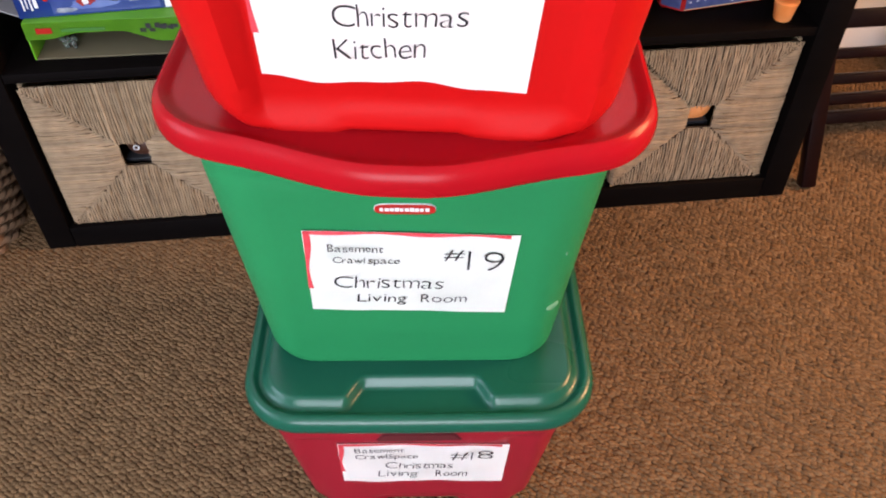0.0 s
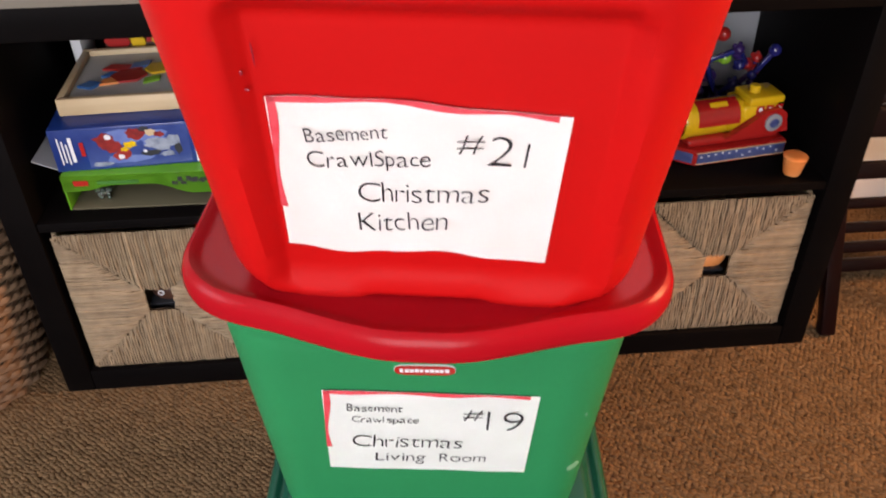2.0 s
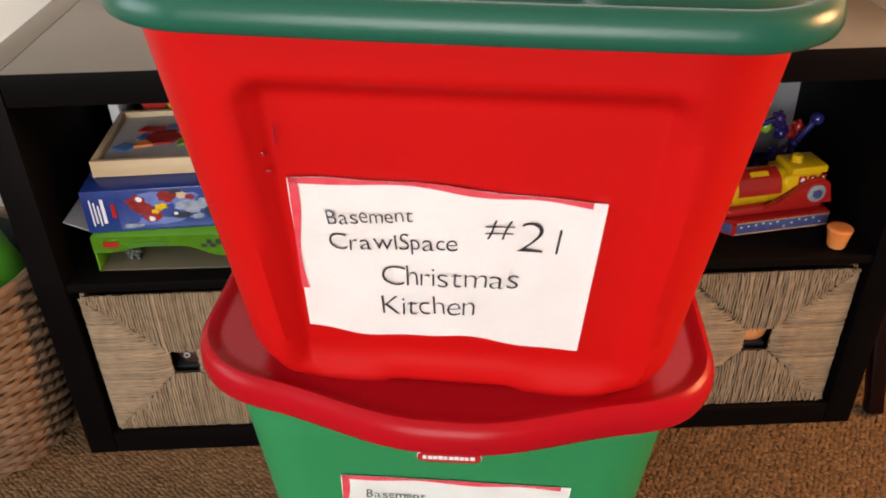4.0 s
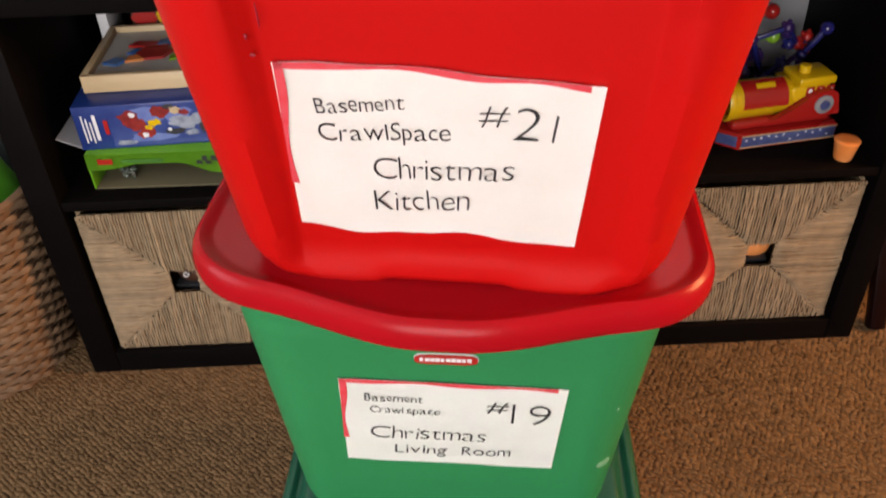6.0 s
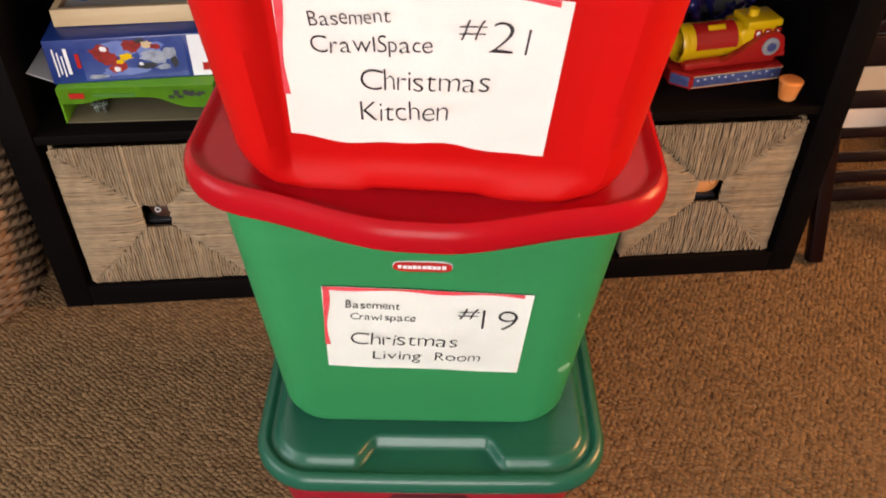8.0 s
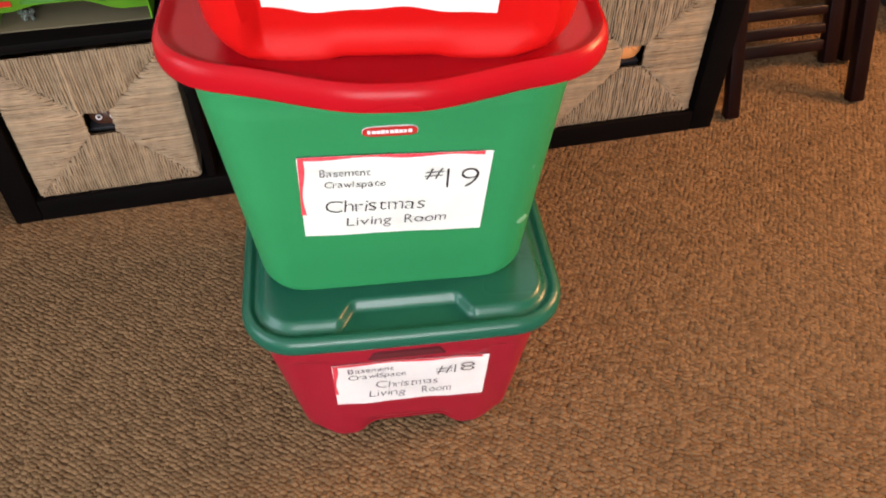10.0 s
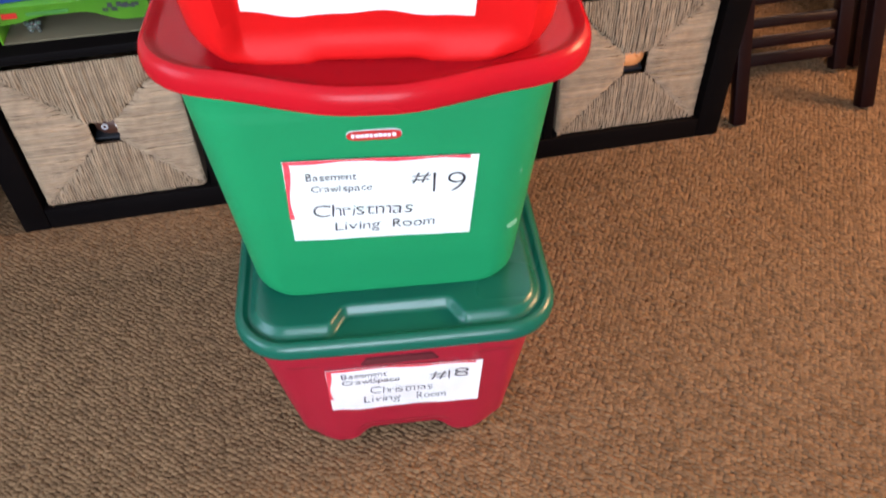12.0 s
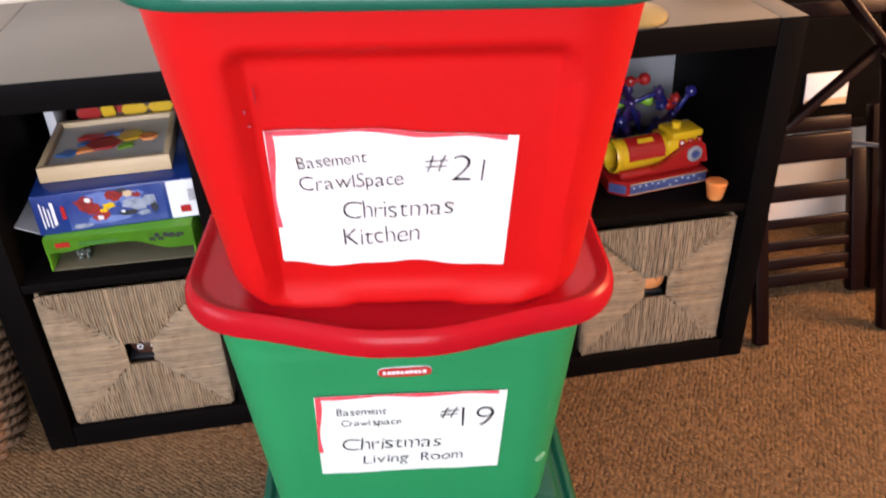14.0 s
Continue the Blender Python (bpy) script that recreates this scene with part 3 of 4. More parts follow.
# ---------------- toys and boxes, west cell ----------------
Z = 0.3985
g = thing("lime_game_box", pose(-0.646, 0.040, Z, 0, 0, -1), "open-fronted lime green cardboard toy box", "box")
part("box_top", boxes([((0, 0.0, 0.066), (0.262, 0.22, 0.0685))], 0.0008), GREENCARD, g)
part("box_side", boxes([((0, 0, 0), (0.003, 0.22, 0.0655))], 0.0008), GREENCARD, g)
part("box_side", boxes([((0.259, 0, 0), (0.262, 0.22, 0.0655))], 0.0008), GREENCARD, g)
part("box_bottom", boxes([((0.0035, 0, 0), (0.2585, 0.22, 0.003))], 0.0008), KRAFT, g)
part("box_back", boxes([((0.0035, 0.10, 0.0035), (0.2585, 0.104, 0.0655))], 0.0008), KRAFT, g)
bm = bmesh.new()
vals = [0.018 + 0.010 * smooth(0.03, 0.09, x) - 0.022 * smooth(0.15, 0.22, x) for x in np.linspace(0, 0.262, 24)]
prev = None
for x, d in zip(np.linspace(0, 0.262, 24), vals):
    a, b = bm.verts.new((x, -0.0015, 0.0685)), bm.verts.new((x, -0.0015, 0.0685 - 0.030 + d - 0.018))
    if prev:
        bm.faces.new((prev[0], prev[1], b, a))
    prev = (a, b)
bmesh.ops.solidify(bm, geom=bm.faces[:], thickness=0.0015)
flap = part("front_flap", bm, GREENCARD, g, "", False)
part("logo_patch", boxes([((0.02, -0.0036, 0.050), (0.045, -0.0032, 0.060))]), TOYRED, flap, "", False)
part("title_bar", boxes([((0.06, -0.0036, 0.052), (0.13, -0.0032, 0.058))]), mat("dark_green_print", (0.03, 0.13, 0.02), 0.4), flap, "", False)
bm = bmesh.new()
rr = random.Random(4)
for i in range(12):
    x, z = 0.185 + 0.005 * i, 0.048 + rr.uniform(-0.004, 0.005)
    box(bm, (x, -0.0040, z), (x + rr.uniform(0.004, 0.009), -0.0034, z + rr.uniform(0.004, 0.010)))
part("picture_print", bm, DARKGREY, flap, "", False)
bm = bmesh.new()
for i in range(14):
    ball(bm, (rr.uniform(-0.010, 0.010), rr.uniform(-0.006, 0.006), 0.008 + rr.uniform(-0.006, 0.010)), rr.uniform(0.003, 0.006), 6)
tagged(part("foil_ornament", bm, GLITTER, None, "", False, m=pose(-0.592, 0.070, Z + 0.0035)), "small crumpled silver foil ornament", "ornament")

b = thing("blue_toy_box", pose(-0.650, 0.052, Z + 0.0695, 0, 0, 3), "blue printed cardboard toy box lying flat", "box")
part("carton", boxes([((0, 0, 0), (0.292, 0.25, 0.079))], 0.0015), BLUECARD, b)
for lo, hi, mm, lb in [((0.055, 0.030), (0.225, 0.076), SKYCARD, "pale blue picture area"), ((0.232, 0.002), (0.290, 0.077), WHITECARD, "white end panel")]:
    part("print_panel", boxes([((lo[0], -0.0006, lo[1] if mm is WHITECARD else 0.004), (hi[0], -0.0001, hi[1]))]), mm, b, lb, False)
PRINTRED = mat("dark_red_print", (0.115, 0.008, 0.010), 0.34, (0.26, 0.020, 0.014), 120, 1.0)
PRINTGREY = mat("steel_grey_print", (0.085, 0.105, 0.150), 0.34, (0.26, 0.29, 0.34), 90, 1.0)


def splotch(x, z, a, c, seed, material, depth):
    """A ragged printed shape on the box's front."""
    rnd = random.Random(seed)
    bm = bmesh.new()
    ring = [(x + a * k * math.cos(t), z + c * k * math.sin(t)) for t, k in [(2 * math.pi * i / 15, rnd.uniform(0.62, 1.12)) for i in range(15)]]
    front = [bm.verts.new((u, -depth, min(0.0775, max(0.003, v)))) for u, v in ring]
    back = [bm.verts.new((v.co.x, -0.0004, v.co.z)) for v in front]
    bm.faces.new(front)
    for i in range(15):
        bm.faces.new((front[i], back[i], back[(i + 1) % 15], front[(i + 1) % 15]))
    bmesh.ops.recalc_face_normals(bm, faces=bm.faces[:])
    part("picture_shape", bm, material, b, "", False)


PALESKY = mat("lavender_print", (0.13, 0.18, 0.36), 0.34, (0.04, 0.07, 0.25), 30, 0.9)
# a torn sky, two red robots, a grey flying machine and small lit discs
for n, (x, z, a, c, mm) in enumerate([(0.120, 0.060, 0.034, 0.016, PALESKY), (0.165, 0.055, 0.030, 0.018, PALESKY), (0.120, 0.018, 0.040, 0.010, PALESKY),
                                      (0.088, 0.056, 0.020, 0.014, PRINTRED), (0.100, 0.042, 0.020, 0.015, PRINTRED), (0.112, 0.026, 0.016, 0.012, PRINTRED), (0.140, 0.064, 0.017, 0.013, PRINTRED), (0.155, 0.071, 0.012, 0.006, DARKGREY),
                                      (0.165, 0.064, 0.010, 0.008, PINE), (0.178, 0.060, 0.010, 0.006, PRINTRED), (0.178, 0.042, 0.034, 0.012, PRINTGREY), (0.198, 0.048, 0.014, 0.010, PRINTGREY), (0.160, 0.026, 0.018, 0.007, DARKGREY),
                                      (0.185, 0.022, 0.014, 0.006, PRINTGREY), (0.128, 0.044, 0.012, 0.007, YELLOW), (0.118, 0.036, 0.007, 0.005, YELLOW), (0.094, 0.060, 0.0065, 0.0055, WHITECARD), (0.109, 0.022, 0.006, 0.005, WHITECARD), (0.150, 0.030, 0.004, 0.003, WHITECARD),
                                      (0.075, 0.010, 0.020, 0.005, PRINTGREY), (0.205, 0.030, 0.006, 0.012, DARKGREY)]):
    splotch(x, z, a, c, n, mm, 0.0007 + 0.00004 * n)
bm = bmesh.new()
for i in range(4):
    box(bm, (0.012 + 0.006 * i, -0.0012, 0.014 + 0.004 * (i % 2)), (0.0145 + 0.006 * i + (0.003 if i == 3 else 0), -0.0007, 0.064 - 0.006 * (i % 3)))
part("print_bars", bm, WHITECARD, b, "plain white bars", False)
part("logo_patch", boxes([((0.046, -0.0014, 0.028), (0.053, -0.0009, 0.054))]), TOYRED, b, "", False)
part("logo_patch", boxes([((0.250, -0.0014, 0.012), (0.268, -0.0009, 0.026))]), TOYRED, b, "", False)
bm = bmesh.new()
for i in range(5):
    box(bm, (0.268 + 0.003 * i, -0.0014, 0.034), (0.2692 + 0.003 * i, -0.0009, 0.058))
part("print_bars", bm, DARKGREY, b, "plain dark bars", False)
tagged(part("grey_card", boxes([((0, 0, 0), (0.046, 0.16, 0.003))], 0.0008), GREY, None, "", m=pose(-0.693, 0.058, Z + 0.0882, 0, 25, 0)), "loose grey card leaning between box and shelf side", "card")

p = thing("wooden_puzzle_tray", pose(-0.640, 0.10, Z + 0.150, 0, 0, 2), "pale pine puzzle tray with coloured pieces", "puzzle")
TW, TD, TZ = 0.232, 0.215, 0.030
part("tray_side", boxes([((0, 0, 0), (TW, 0.012, TZ))], 0.0015), PINE, p)
part("tray_side", boxes([((0, TD - 0.012, 0), (TW, TD, TZ))], 0.0015), PINE, p)
part("tray_side", boxes([((0, 0.0125, 0), (0.012, TD - 0.0125, TZ))], 0.0015), PINE, p)
part("tray_side", boxes([((TW - 0.012, 0.0125, 0), (TW, TD - 0.0125, TZ))], 0.0015), PINE, p)
part("tray_base", boxes([((0.0125, 0.0125, 0.0), (TW - 0.0125, TD - 0.0125, 0.020))]), mat("pale_grey_board", (0.40, 0.39, 0.36), 0.5), p, "pale grey tray base", False)
def tile(name, pts, high, material, parent, m):
    """A flat wooden tile with that outline."""
    bm = bmesh.new()
    lo, hi = [bm.verts.new((x, y, 0)) for x, y in pts], [bm.verts.new((x, y, high)) for x, y in pts]
    bm.faces.new(lo[::-1])
    bm.faces.new(hi)
    for i in range(len(pts)):
        j = (i + 1) % len(pts)
        bm.faces.new((lo[i], lo[j], hi[j], hi[i]))
    bmesh.ops.recalc_face_normals(bm, faces=bm.faces[:])
    return part(name, bm, material, parent, "", False, m=m)


HEXAGON = [(math.cos(radians(60 * i)), math.sin(radians(60 * i))) for i in range(6)]
RHOMB = [(-1.0, 0.0), (0.0, -0.6), (1.0, 0.0), (0.0, 0.6)]
SLANT = [(-1.0, -0.5), (0.6, -0.5), (1.0, 0.5), (-0.6, 0.5)]
PRINTBLUE = mat("blue_painted_tile", (0.020, 0.105, 0.30), 0.4, (0.016, 0.085, 0.25), 30, 0.5)
for fx, fy, shape, a, b2, turn, mm in [(0.14, 0.30, RHOMB, 0.022, 0.026, 12, PRINTBLUE), (0.30, 0.36, SLANT, 0.020, 0.022, 8, ORANGE), (0.43, 0.46, HEXAGON, 0.032, 0.028, 6, TOYRED), (0.30, 0.66, SLANT, 0.024, 0.020, -8, TOYRED),
                                       (0.28, 0.50, RHOMB, 0.018, 0.022, 20, PRINTBLUE), (0.50, 0.70, SLANT, 0.020, 0.022, 16, PRINTBLUE), (0.66, 0.60, HEXAGON, 0.024, 0.024, 10, YELLOW),
                                       (0.64, 0.36, SLANT, 0.018, 0.018, 24, LIME), (0.83, 0.52, HEXAGON, 0.017, 0.015, 0, ORANGE), (0.40, 0.62, SLANT, 0.022, 0.026, -30, TOYRED)]:
    tile("puzzle_piece", [(x * a, y * b2) for x, y in shape], 0.0034 + 0.0003 * (int(fx * 100) % 4), mm, p, pose(0.0125 + fx * 0.207, 0.0125 + fy * 0.19, 0.0202, 0, 0, turn))
q = thing("wooden_puzzle_board", pose(-0.612, 0.322, Z + 0.0697), "dark wooden puzzle board with yellow hexagon tiles, standing", "puzzle")
part("board", boxes([((0, 0.010, 0), (0.215, 0.030, 0.168))], 0.002), mat("brown_stained_board", (0.050, 0.022, 0.010), 0.5, (0.035, 0.015, 0.008), 30, 0.7), q)
for x, z, a, mm in [(0.026, 0.118, 0.026, TOYRED), (0.064, 0.120, 0.018, YELLOW), (0.083, 0.130, 0.010, TOYRED), (0.114, 0.118, 0.027, YELLOW), (0.166, 0.120, 0.026, YELLOW), (0.202, 0.122, 0.012, PRINTBLUE)]:
    tile("hexagon_tile", [(x2 * a, y2 * 0.018) for x2, y2 in HEXAGON], 0.005, mm, q, pose(x, 0.0098, z, 90, 0, 0))
tagged(part("carton_stand", boxes([((0, 0, 0), (0.21, 0.06, 0.0695))], 0.002), DARKGREY, None, "", m=pose(-0.605, 0.318, Z + 0.0002)), "dark box under the puzzle board", "box")
tagged(part("white_card", boxes([((0, 0, 0), (0.018, 0.08, 0.30))], 0.001), WHITECARD, None, "", m=pose(-0.690 + 0.025, 0.305, Z + 0.0002)), "upright white card in the shelf", "card")

# ---------------- toys, east cell ----------------
tr = thing("toy_train_blaster", pose(0.442, 0.070, Z, 0, 0, 9), "yellow and red plastic toy with barrel on a base", "toy")
bm = bmesh.new()
base = [(0.0, 0.03), (0.03, 0.0), (0.215, 0.0), (0.222, 0.10), (0.015, 0.12)]
lo = [bm.verts.new((x, y, 0.0)) for x, y in base]
hi = [bm.verts.new((x, y, 0.030)) for x, y in base]
bm.faces.new(lo[::-1]); bm.faces.new(hi)
for i in range(5):
    j = (i + 1) % 5
    bm.faces.new((lo[i], lo[j], hi[j], hi[i]))
bmesh.ops.bevel(bm, geom=bm.edges[:], offset=0.002, segments=2, affect="EDGES")
part("base", bm, TOYRED, tr)
part("star_band", boxes([((0.034, -0.0012, 0.005), (0.212, 0.0, 0.025))], 0.0004), NAVY, tr, "navy band printed with stars")
part("star_band", boxes([((0, -0.0012, 0.005), (0.036, 0.0, 0.025))], 0.0004), NAVY, tr, "", m=pose(0.001, 0.0285, 0, 0, 0, -45))
for z in (0.0035, 0.0255):
    part("piping", boxes([((0.032, -0.0022, z), (0.214, 0.0, z + 0.0016))], 0.0005), PINE, tr, "pale piping round the star band")
bm = bmesh.new()
rr = random.Random(5)
for i in range(12):
    x, z = 0.04 + 0.014 * i, rr.uniform(0.009, 0.021)
    box(bm, (x, -0.0017, z), (x + 0.004, -0.0013, z + 0.003))
part("star_print", bm, WHITECARD, tr, "", False)
part("upper_body", boxes([((0.02, 0.015, 0.030), (0.205, 0.095, 0.046))], 0.006, 3), TOYRED, tr)
bm = bmesh.new()
tube(bm, [(0.024, 0.070), (0.028, 0.008), (0.030, 0.001), (0.034, 0.0), (0.036, 0.004), (0.036, 0.010), (0.034, 0.012), (0.033, 0.118), (0.028, 0.124)], 28)
part("barrel", bm, YELLOW, tr, "hollow yellow barrel", m=pose(0.010, 0.050, 0.073, 0, 90, 0))
bm = bmesh.new()
prev = None
for i in range(9):
    a = radians(60 + 95 * i / 8)
    y, z = 0.050 - 0.0345 * math.sin(a - radians(60)) , 0.073 + 0.0345 * math.cos(a - radians(60))
    row = [bm.verts.new((x, y, z)) for x in (0.035, 0.118)]
    if prev:
        bm.faces.new((prev[0], prev[1], row[1], row[0]))
    prev = row
part("red_sticker", bm, TOYRED, tr, "red sticker with a plain yellow bar")
part("print_bar", boxes([((0.060, 0.0, 0.0), (0.095, 0.010, 0.0006))]), YELLOW, tr, "", False, m=pose(0, 0.028, 0.1015, 38, 0, 0))
part("cab", boxes([((0.122, 0.018, 0.046), (0.196, 0.086, 0.100))], 0.007, 3), YELLOW, tr)
part("cab_top", boxes([((0.135, 0.020, 0.098), (0.205, 0.080, 0.113))], 0.004, 3), YELLOW, tr)
part("smoke_stack", tube(bmesh.new(), [(0.010, 0), (0.010, 0.012), (0.008, 0.014)], 16), YELLOW, tr, m=pose(0.158, 0.05, 0.112))
for i in range(3):
    part("window_print", boxes([((0.148 + 0.019 * i, 0.0165, 0.084), (0.163 + 0.019 * i, 0.0178, 0.098))], 0.0005), TOYRED, tr)
    bm = bmesh.new()
    ball(bm, (0, 0, 0), 0.004, 8, (1, 0.2, 1))
    part("star_print", bm, WHITECARD, tr, m=pose(0.1555 + 0.019 * i, 0.0162, 0.0910))
bm = bmesh.new()
prof = [(0.085, 0.046), (0.215, 0.046), (0.205, 0.085), (0.190, 0.096), (0.160, 0.092), (0.125, 0.066)]
lo = [bm.verts.new((x, 0.004, z)) for x, z in prof]
hi = [bm.verts.new((x, 0.0175, z)) for x, z in prof]
bm.faces.new(lo); bm.faces.new(hi[::-1])
for i in range(len(prof)):
    j = (i + 1) % len(prof)
    bm.faces.new((lo[j], lo[i], hi[i], hi[j]))
bmesh.ops.bevel(bm, geom=bm.edges[:], offset=0.002, segments=2, affect="EDGES")
part("wheel_guard", bm, TOYRED, tr)
part("wheel", tube(bmesh.new(), [(0.016, 0), (0.017, 0.001), (0.017, 0.004), (0.015, 0.005)], 20), GREY, tr, "grey round wheel disc", m=pose(0.178, 0.0042, 0.070, 90, 0, 0))
part("hub", tube(bmesh.new(), [(0.009, 0), (0.009, 0.0018), (0.006, 0.003)], 16), NAVY, tr, m=pose(0.178, -0.0010, 0.070, 90, 0, 0))

bm = bmesh.new()
tube(bm, [(0.014, 0), (0.0155, 0.002), (0.021, 0.034), (0.022, 0.036), (0.020, 0.038), (0.014, 0.0385)], 20)
tagged(part("orange_foam_cup", bm, ORANGE, None, "", m=pose(0.640, 0.034, Z)), "small orange foam cup on the shelf board", "cup")

tagged(part("grey_poster_card", boxes([((0, 0, 0), (0.19, 0.004, 0.205))], 0.0005), GREY, None, "", m=pose(0.512, 0.400, Z + 0.0002, -2.0, 0, 0)), "grey card leaning on the shelf's back", "card")


def toy_cluster(x, y, seed, n, label, spread):
    """A tangle of snap-together ball-and-arm toys."""
    t = thing("ball_joint_toy", pose(x, y, Z), label, "toy", "construction toys")
    rnd = random.Random(seed)
    mats = [TOYBLUE, TOYPURPLE, TOYBLUE, TOYPURPLE, TOYRED, LIME]
    pts = [Vector((rnd.uniform(-spread, spread), rnd.uniform(-0.03, 0.03), 0.011 if i < 4 else rnd.uniform(0.02, 0.155))) for i in range(n)]
    for i, q in enumerate(pts):
        bm = bmesh.new()
        ball(bm, (0, 0, 0), rnd.uniform(0.009, 0.013), 12)
        for k in range(5):
            a = k * 1.256
            ball(bm, (0.009 * math.cos(a), 0.004, 0.009 * math.sin(a)), 0.005, 8)
        part("ball", bm, mats[rnd.randrange(6)], t, m=Matrix.Translation(q))
        if i:
            o = min(pts[:i], key=lambda r: (r - q).length)
            bm = bar(bmesh.new(), o, q, 0.009, 0.009, 0.002)
            part("arm", bm, mats[rnd.randrange(4)], t)
    return t


toy_cluster(0.560, 0.27, 11, 22, "blue and purple snap-together ball toys", 0.075)
def jointed_arm(a, b2, material, label, ends):
    """Two balls joined by a ribbed arm."""
    t = thing("ball_joint_toy", Matrix.Translation((a[0], a[1], Z)), label, "toy", "construction toys")
    a3, b3 = Vector((0, 0, a[2] - Z)), Vector((b2[0] - a[0], b2[1] - a[1], b2[2] - Z))
    for at, r in zip((a3, b3), ends):
        bm = bmesh.new()
        ball(bm, at, r, 14)
        part("ball", bm, material, t)
    part("arm", bar(bmesh.new(), a3, b3, 0.010, 0.010, 0.003), material, t)
    part("post", bar(bmesh.new(), (0, 0.004, 0), a3 + Vector((0, 0.004, 0)), 0.012, 0.012, 0.004), TOYPURPLE, t)
    return t


jointed_arm((0.509, 0.262, 0.521), (0.574, 0.262, 0.526), LIME, "lime green snap-together toy arm on a purple post", (0.010, 0.013))
jointed_arm((0.541, 0.285, 0.562), (0.572, 0.285, 0.565), TOYRED, "two red toy balls on a purple post", (0.012, 0.014))
jointed_arm((0.640, 0.270, 0.483), (0.676, 0.270, 0.534), TOYBLUE, "blue snap-together toy arm", (0.010, 0.013))
toy_cluster(0.635, 0.29, 23, 9, "small blue snap-together ball toy", 0.035)

# ---------------- on top of the shelf ----------------
d = thing("lamp_foot", pose(0.430, 0.070, TOP), "round pale brass lamp foot on the shelf", "lamp foot")
part("foot", tube(bmesh.new(), [(0.070, 0), (0.075, 0.003), (0.075, 0.008), (0.070, 0.012), (0.03, 0.020), (0.012, 0.03), (0.010, 0.20)], 40), BRASS, d)
part("rubber_ring", tube(bmesh.new(), [(0.077, 0.0), (0.077, 0.003)], 40), DARKGREY, d)

# ---------------- wicker hamper ----------------
h = thing("wicker_hamper", pose(-0.965, 0.075, 0), "tall round brown wicker basket standing on carpet", "basket")


def hamper_radius(z):
    return 0.143 + 0.055 * (z / 0.40) ** 0.8


def weave_row(k):
    """One braided course of the wicker wall."""
    bm = bmesh.new()
    z0, n, stakes = 0.007 + k * 0.0135, 168, 42
    prev = first = None
    for i in range(n + 1):
        a = 2 * math.pi * i / n
        wob = 0.0042 * math.sin(a * stakes / 2 + math.pi * (k % 2))
        z = z0 + 0.0018 * math.sin(a * stakes / 2 + math.pi * (k % 2) + 1.2) + 0.002 * math.sin(a * 3 + k)
        r = hamper_radius(z0) + wob
        ring = []
        for q in range(6):
            b2 = 2 * math.pi * q / 6
            ring.append(bm.verts.new(((r + 0.0045 * math.cos(b2)) * math.cos(a), (r + 0.0045 * math.cos(b2)) * math.sin(a), z + 0.0074 * math.sin(b2))))
        if prev:
            for q in range(6):
                bm.faces.new((prev[q], ring[q], ring[(q + 1) % 6], prev[(q + 1) % 6]))
        prev = ring
    return bm


for k in range(29):
    part("wicker_course", weave_row(k), WICKER, h)
part("rim", (lambda bm: tube(bm, [(0.194, 0.392), (0.204, 0.396), (0.206, 0.404), (0.200, 0.410), (0.192, 0.406), (0.190, 0.396)], 48, False))(bmesh.new()), WICKER, h)
part("lining", tube(bmesh.new(), [(0.136, 0.003), (0.188, 0.392)], 40, False), DARKGREY, h, "dark inner lining")
part("hamper_bottom", tube(bmesh.new(), [(0.136, 0.002), (0.137, 0.008)], 40), WICKER, h)
bm = bmesh.new()
ball(bm, (0, 0, 0), 0.12, 20, (1.0, 0.9, 1.9))
for v in bm.verts:
    v.co += v.co.normalized() * 0.014 * noise.noise(v.co * 18)
tagged(part("green_bag", bm, GREENBAG, None, "", m=pose(-0.935, 0.10, 0.30)), "crumpled bright green bag in the wicker basket", "bag")
tagged(part("grey_toy_case", boxes([((-0.03, -0.07, 0), (0.03, 0.07, 0.38))], 0.012, 3), DARKGREY, None, "", m=pose(-0.955, 0.030, 0.12, 6, -4, 40)), "dark grey plastic case in the wicker basket", "case")

# ---------------- folded wooden chair, leaning back ----------------
c = thing("folding_chair", pose(0, 0.165, 0, -20.3, 0, 0), "folded dark mahogany wooden slatted chair leaning back", "chair")
NEAR = -0.136
for a, b2, w, dd in [((0.806, NEAR, -0.049), (0.806, NEAR, 0.88), 0.032, 0.026), ((1.118, NEAR, -0.049), (1.118, NEAR, 0.88), 0.036, 0.030),
                     ((1.130, 0.0, 0.008), (1.130, 0.0, 0.36), 0.036, 0.030), ((0.838, 0.0, 0.008), (0.838, 0.0, 0.42), 0.032, 0.028), ((1.184, 0.0, 0.008), (1.184, 0.0, 0.46), 0.042, 0.030)]:
    part("leg", bar(bmesh.new(), a, b2, w, dd, 0.004), MAHOGANY, c)
for l, w in [(0.054, 0.028), (0.095, 0.024), (0.140, 0.022), (0.195, 0.022), (0.268, 0.038), (0.427, 0.030)]:
    part("slat", boxes([((0.8545, -0.010, l - w / 2), (1.1115, 0.010, l + w / 2))], 0.004), MAHOGANY, c)
part("seat_rail", boxes([((0.8545, -0.016, 0.340), (1.1115, 0.016, 0.406))], 0.007, 3), MAHOGANY, c)
part("back_rail", boxes([((0.8225, NEAR - 0.010, 0.665), (1.0995, NEAR + 0.010, 0.700))], 0.005, 3), MAHOGANY, c)
part("cross_brace", bar(bmesh.new(), (0.832, NEAR - 0.028, 0.430), (1.150, NEAR - 0.028, 0.650), 0.034, 0.016, 0.004), MAHOGANY, c)
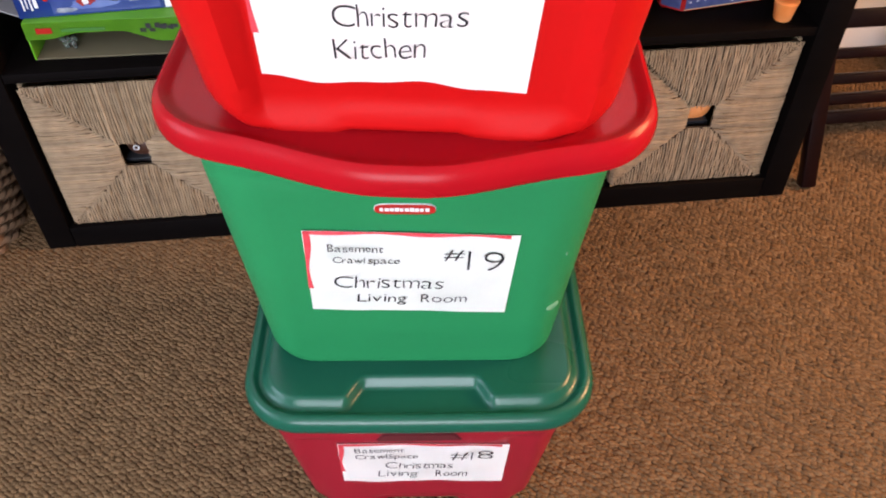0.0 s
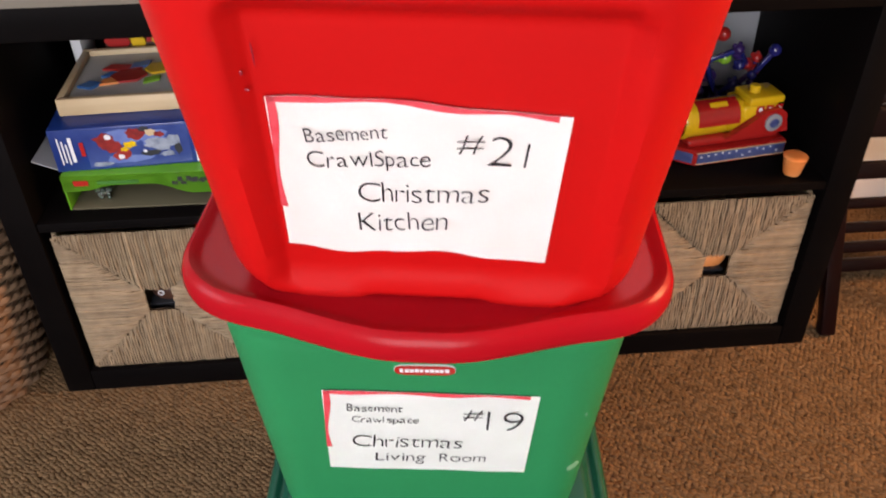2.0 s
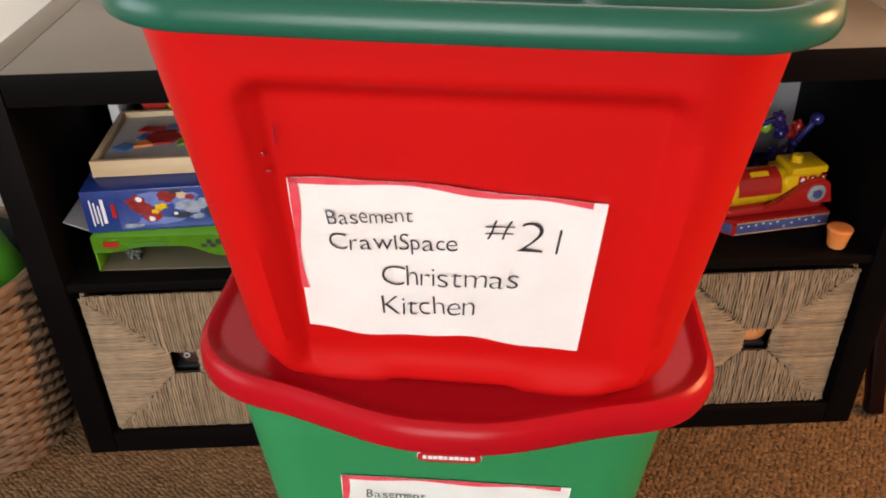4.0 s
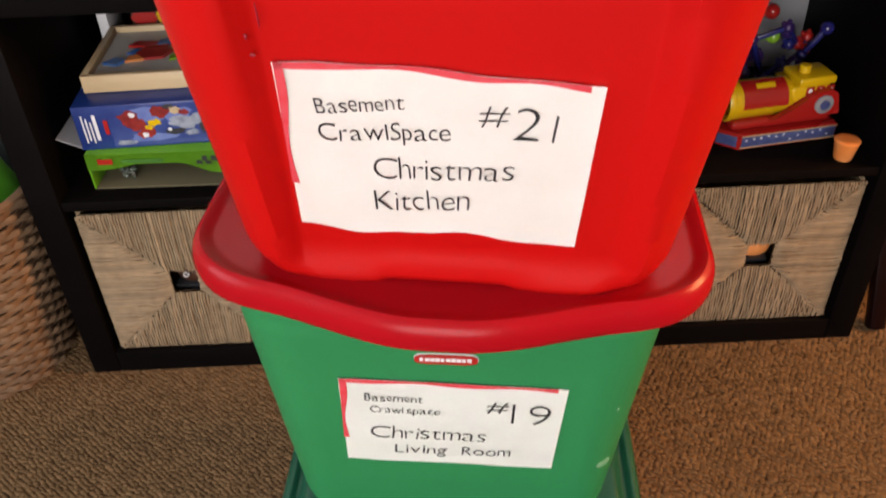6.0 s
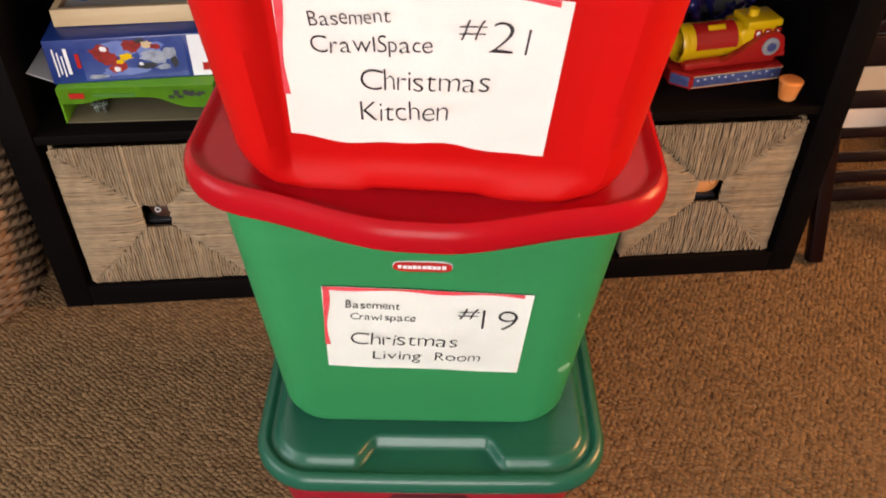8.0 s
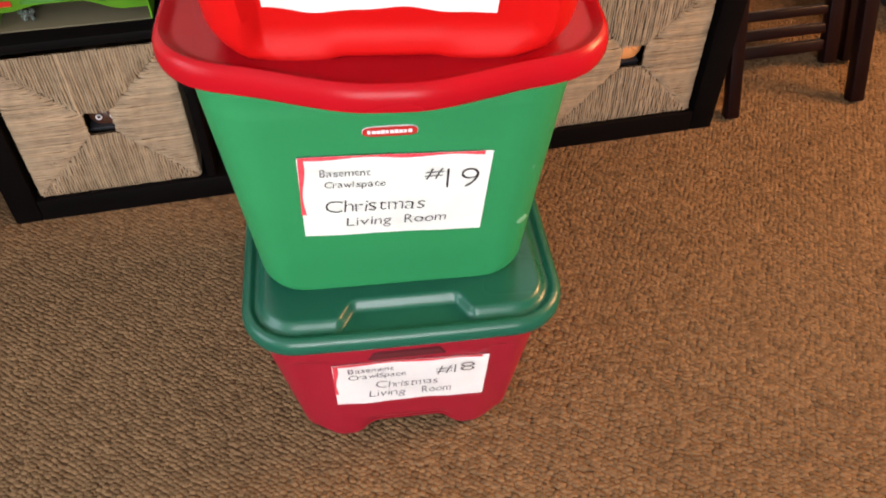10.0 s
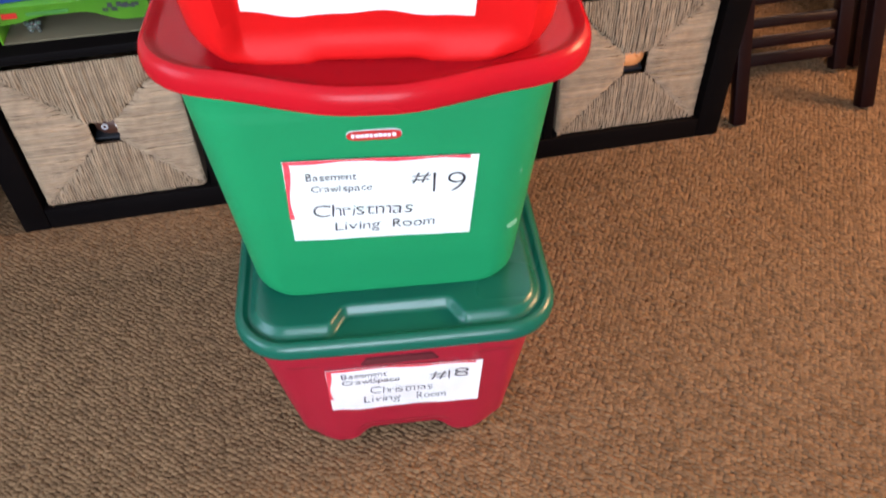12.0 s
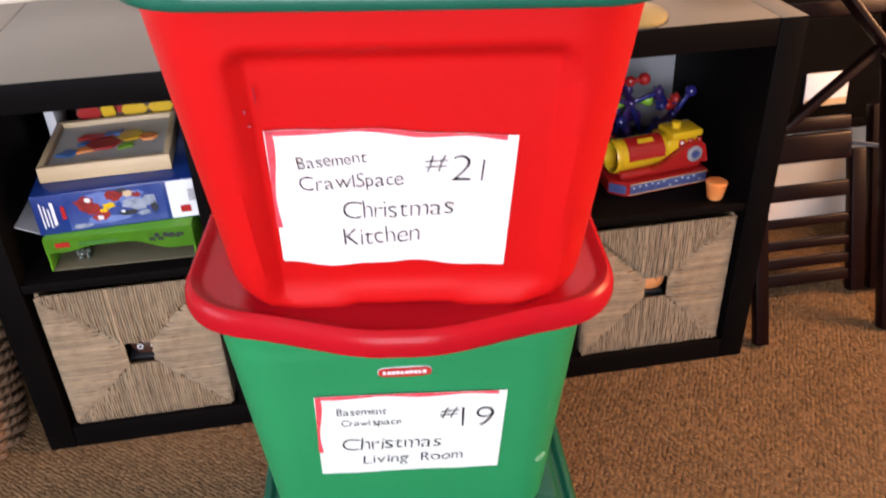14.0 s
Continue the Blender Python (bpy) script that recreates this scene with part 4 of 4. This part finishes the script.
part("cross_brace", bar(bmesh.new(), (0.930, NEAR - 0.046, 0.765), (1.150, NEAR - 0.046, 0.495), 0.034, 0.016, 0.004), MAHOGANY, c)
for x in (0.822, 1.118):
    part("hinge_pin", bar(bmesh.new(), (x, NEAR + 0.005, 0.374), (x, 0.0, 0.374), 0.010, 0.010, 0.003), GREY, c, "small grey metal pin")
k = thing("black_case", pose(1.42, 0.235, 0), "black fabric storage case on the carpet", "case")
part("case_body", boxes([((0, 0, 0), (0.60, 0.25, 0.30))], 0.012, 3), DARKGREY, k)
part("case_lid", boxes([((-0.003, -0.003, 0.3005), (0.603, 0.253, 0.318))], 0.006, 3), BLACKWOOD, k)
part("handle", bar(bmesh.new(), (0.25, -0.008, 0.24), (0.35, -0.008, 0.24), 0.016, 0.012, 0.004), BLACKWOOD, k)
pn = thing("framed_panel", pose(0.792, 0.432, 0.319, -7.0, 0, 0), "large black framed panel leaning against the wall", "panel")
part("panel_board", boxes([((0.025, 0.003, 0.025), (0.985, 0.010, 0.575))]), BLACKWOOD, pn, "", False)
for lo, hi in [((0, 0, 0), (1.01, 0.014, 0.0245)), ((0, 0, 0.5755), (1.01, 0.014, 0.60)), ((0, 0, 0.025), (0.0245, 0.014, 0.575)), ((0.9855, 0, 0.025), (1.01, 0.014, 0.575))]:
    part("frame_bar", boxes([(lo, hi)], 0.002), BLACKWOOD, pn)
pic = part("picture", boxes([((0.275, -0.003, 0.068), (0.390, 0.0025, 0.152))], 0.0008), WHITECARD, pn, "pale blue and white picture")
part("picture_band", boxes([((0.276, -0.0038, 0.069), (0.389, -0.0031, 0.086))]), PINE, pic, "straw coloured band", False)


# ---------------- carpet loops ----------------
def carpet_pile():
    """Rows of small yarn loops, each leaning a little, in one mesh."""
    rng = np.random.default_rng(7)
    px, py = 0.0100, 0.0067
    gx, gy = np.meshgrid(np.arange(-1.50, 1.80, px), np.arange(-1.25, 0.50, py))
    gx = gx + ((np.arange(gx.shape[0]) * 0.37) % 1.0)[:, None] * px
    gy = gy + 0.003 * np.sin(gx * 9) + 0.10 * gx % py
    x, y = gx.ravel(), gy.ravel()
    keep = ~((abs(x) < 0.735) & (y > 0.02) & (y < 0.49))
    x, y = x[keep], y[keep]
    n = len(x)
    x = x + rng.normal(0, 0.0008, n)
    y = y + rng.normal(0, 0.0006, n)
    k, levels = 7, ((1.0, 0.0, 0.0), (0.80, 0.72, 0.6))
    a = np.arange(k) * 2 * np.pi / k
    turn = rng.normal(-0.42, 0.16, n)
    sx, sy = 0.0078 * rng.uniform(0.85, 1.15, n), 0.0054 * rng.uniform(0.85, 1.15, n)
    hgt = rng.uniform(0.0050, 0.0072, n)
    lx, ly = rng.normal(0, 0.0014, n), rng.normal(-0.0008, 0.0012, n)
    m = len(levels) * k
    vs = np.empty((n, m + 1, 3))
    for j in range(k):
        for ring, (s, z, off) in enumerate(levels):
            u, v = sx * s * np.cos(a[j]), sy * s * np.sin(a[j])
            vs[:, ring * k + j, 0] = x + u * np.cos(turn) - v * np.sin(turn) + lx * off
            vs[:, ring * k + j, 1] = y + u * np.sin(turn) + v * np.cos(turn) + ly * off
            vs[:, ring * k + j, 2] = -0.006 + hgt * z
    vs[:, m, 0], vs[:, m, 1], vs[:, m, 2] = x + lx, y + ly, -0.006 + hgt
    f = []
    for j in range(k):
        i = (j + 1) % k
        for lv in range(len(levels) - 1):
            f += [(lv * k + j, lv * k + i, lv * k + k + i), (lv * k + j, lv * k + k + i, lv * k + k + j)]
        f += [(m - k + j, m - k + i, m)]
    f = np.array(f)
    faces = (f[None] + (np.arange(n) * (m + 1))[:, None, None]).reshape(-1, 3)
    me = bpy.data.meshes.new("carpet_pile")
    me.vertices.add(n * (m + 1))
    me.vertices.foreach_set("co", vs.ravel())
    me.loops.add(faces.size)
    me.loops.foreach_set("vertex_index", faces.ravel().astype(np.int32))
    me.polygons.add(len(faces))
    me.polygons.foreach_set("loop_start", np.arange(0, faces.size, 3, dtype=np.int32))
    me.polygons.foreach_set("use_smooth", np.ones(len(faces), dtype=bool))
    me.update()
    me.materials.append(CARPET)
    return tagged(new("carpet_pile", me), "tan and brown loop pile of the carpet", "carpet", "", "stuff")


carpet_pile()
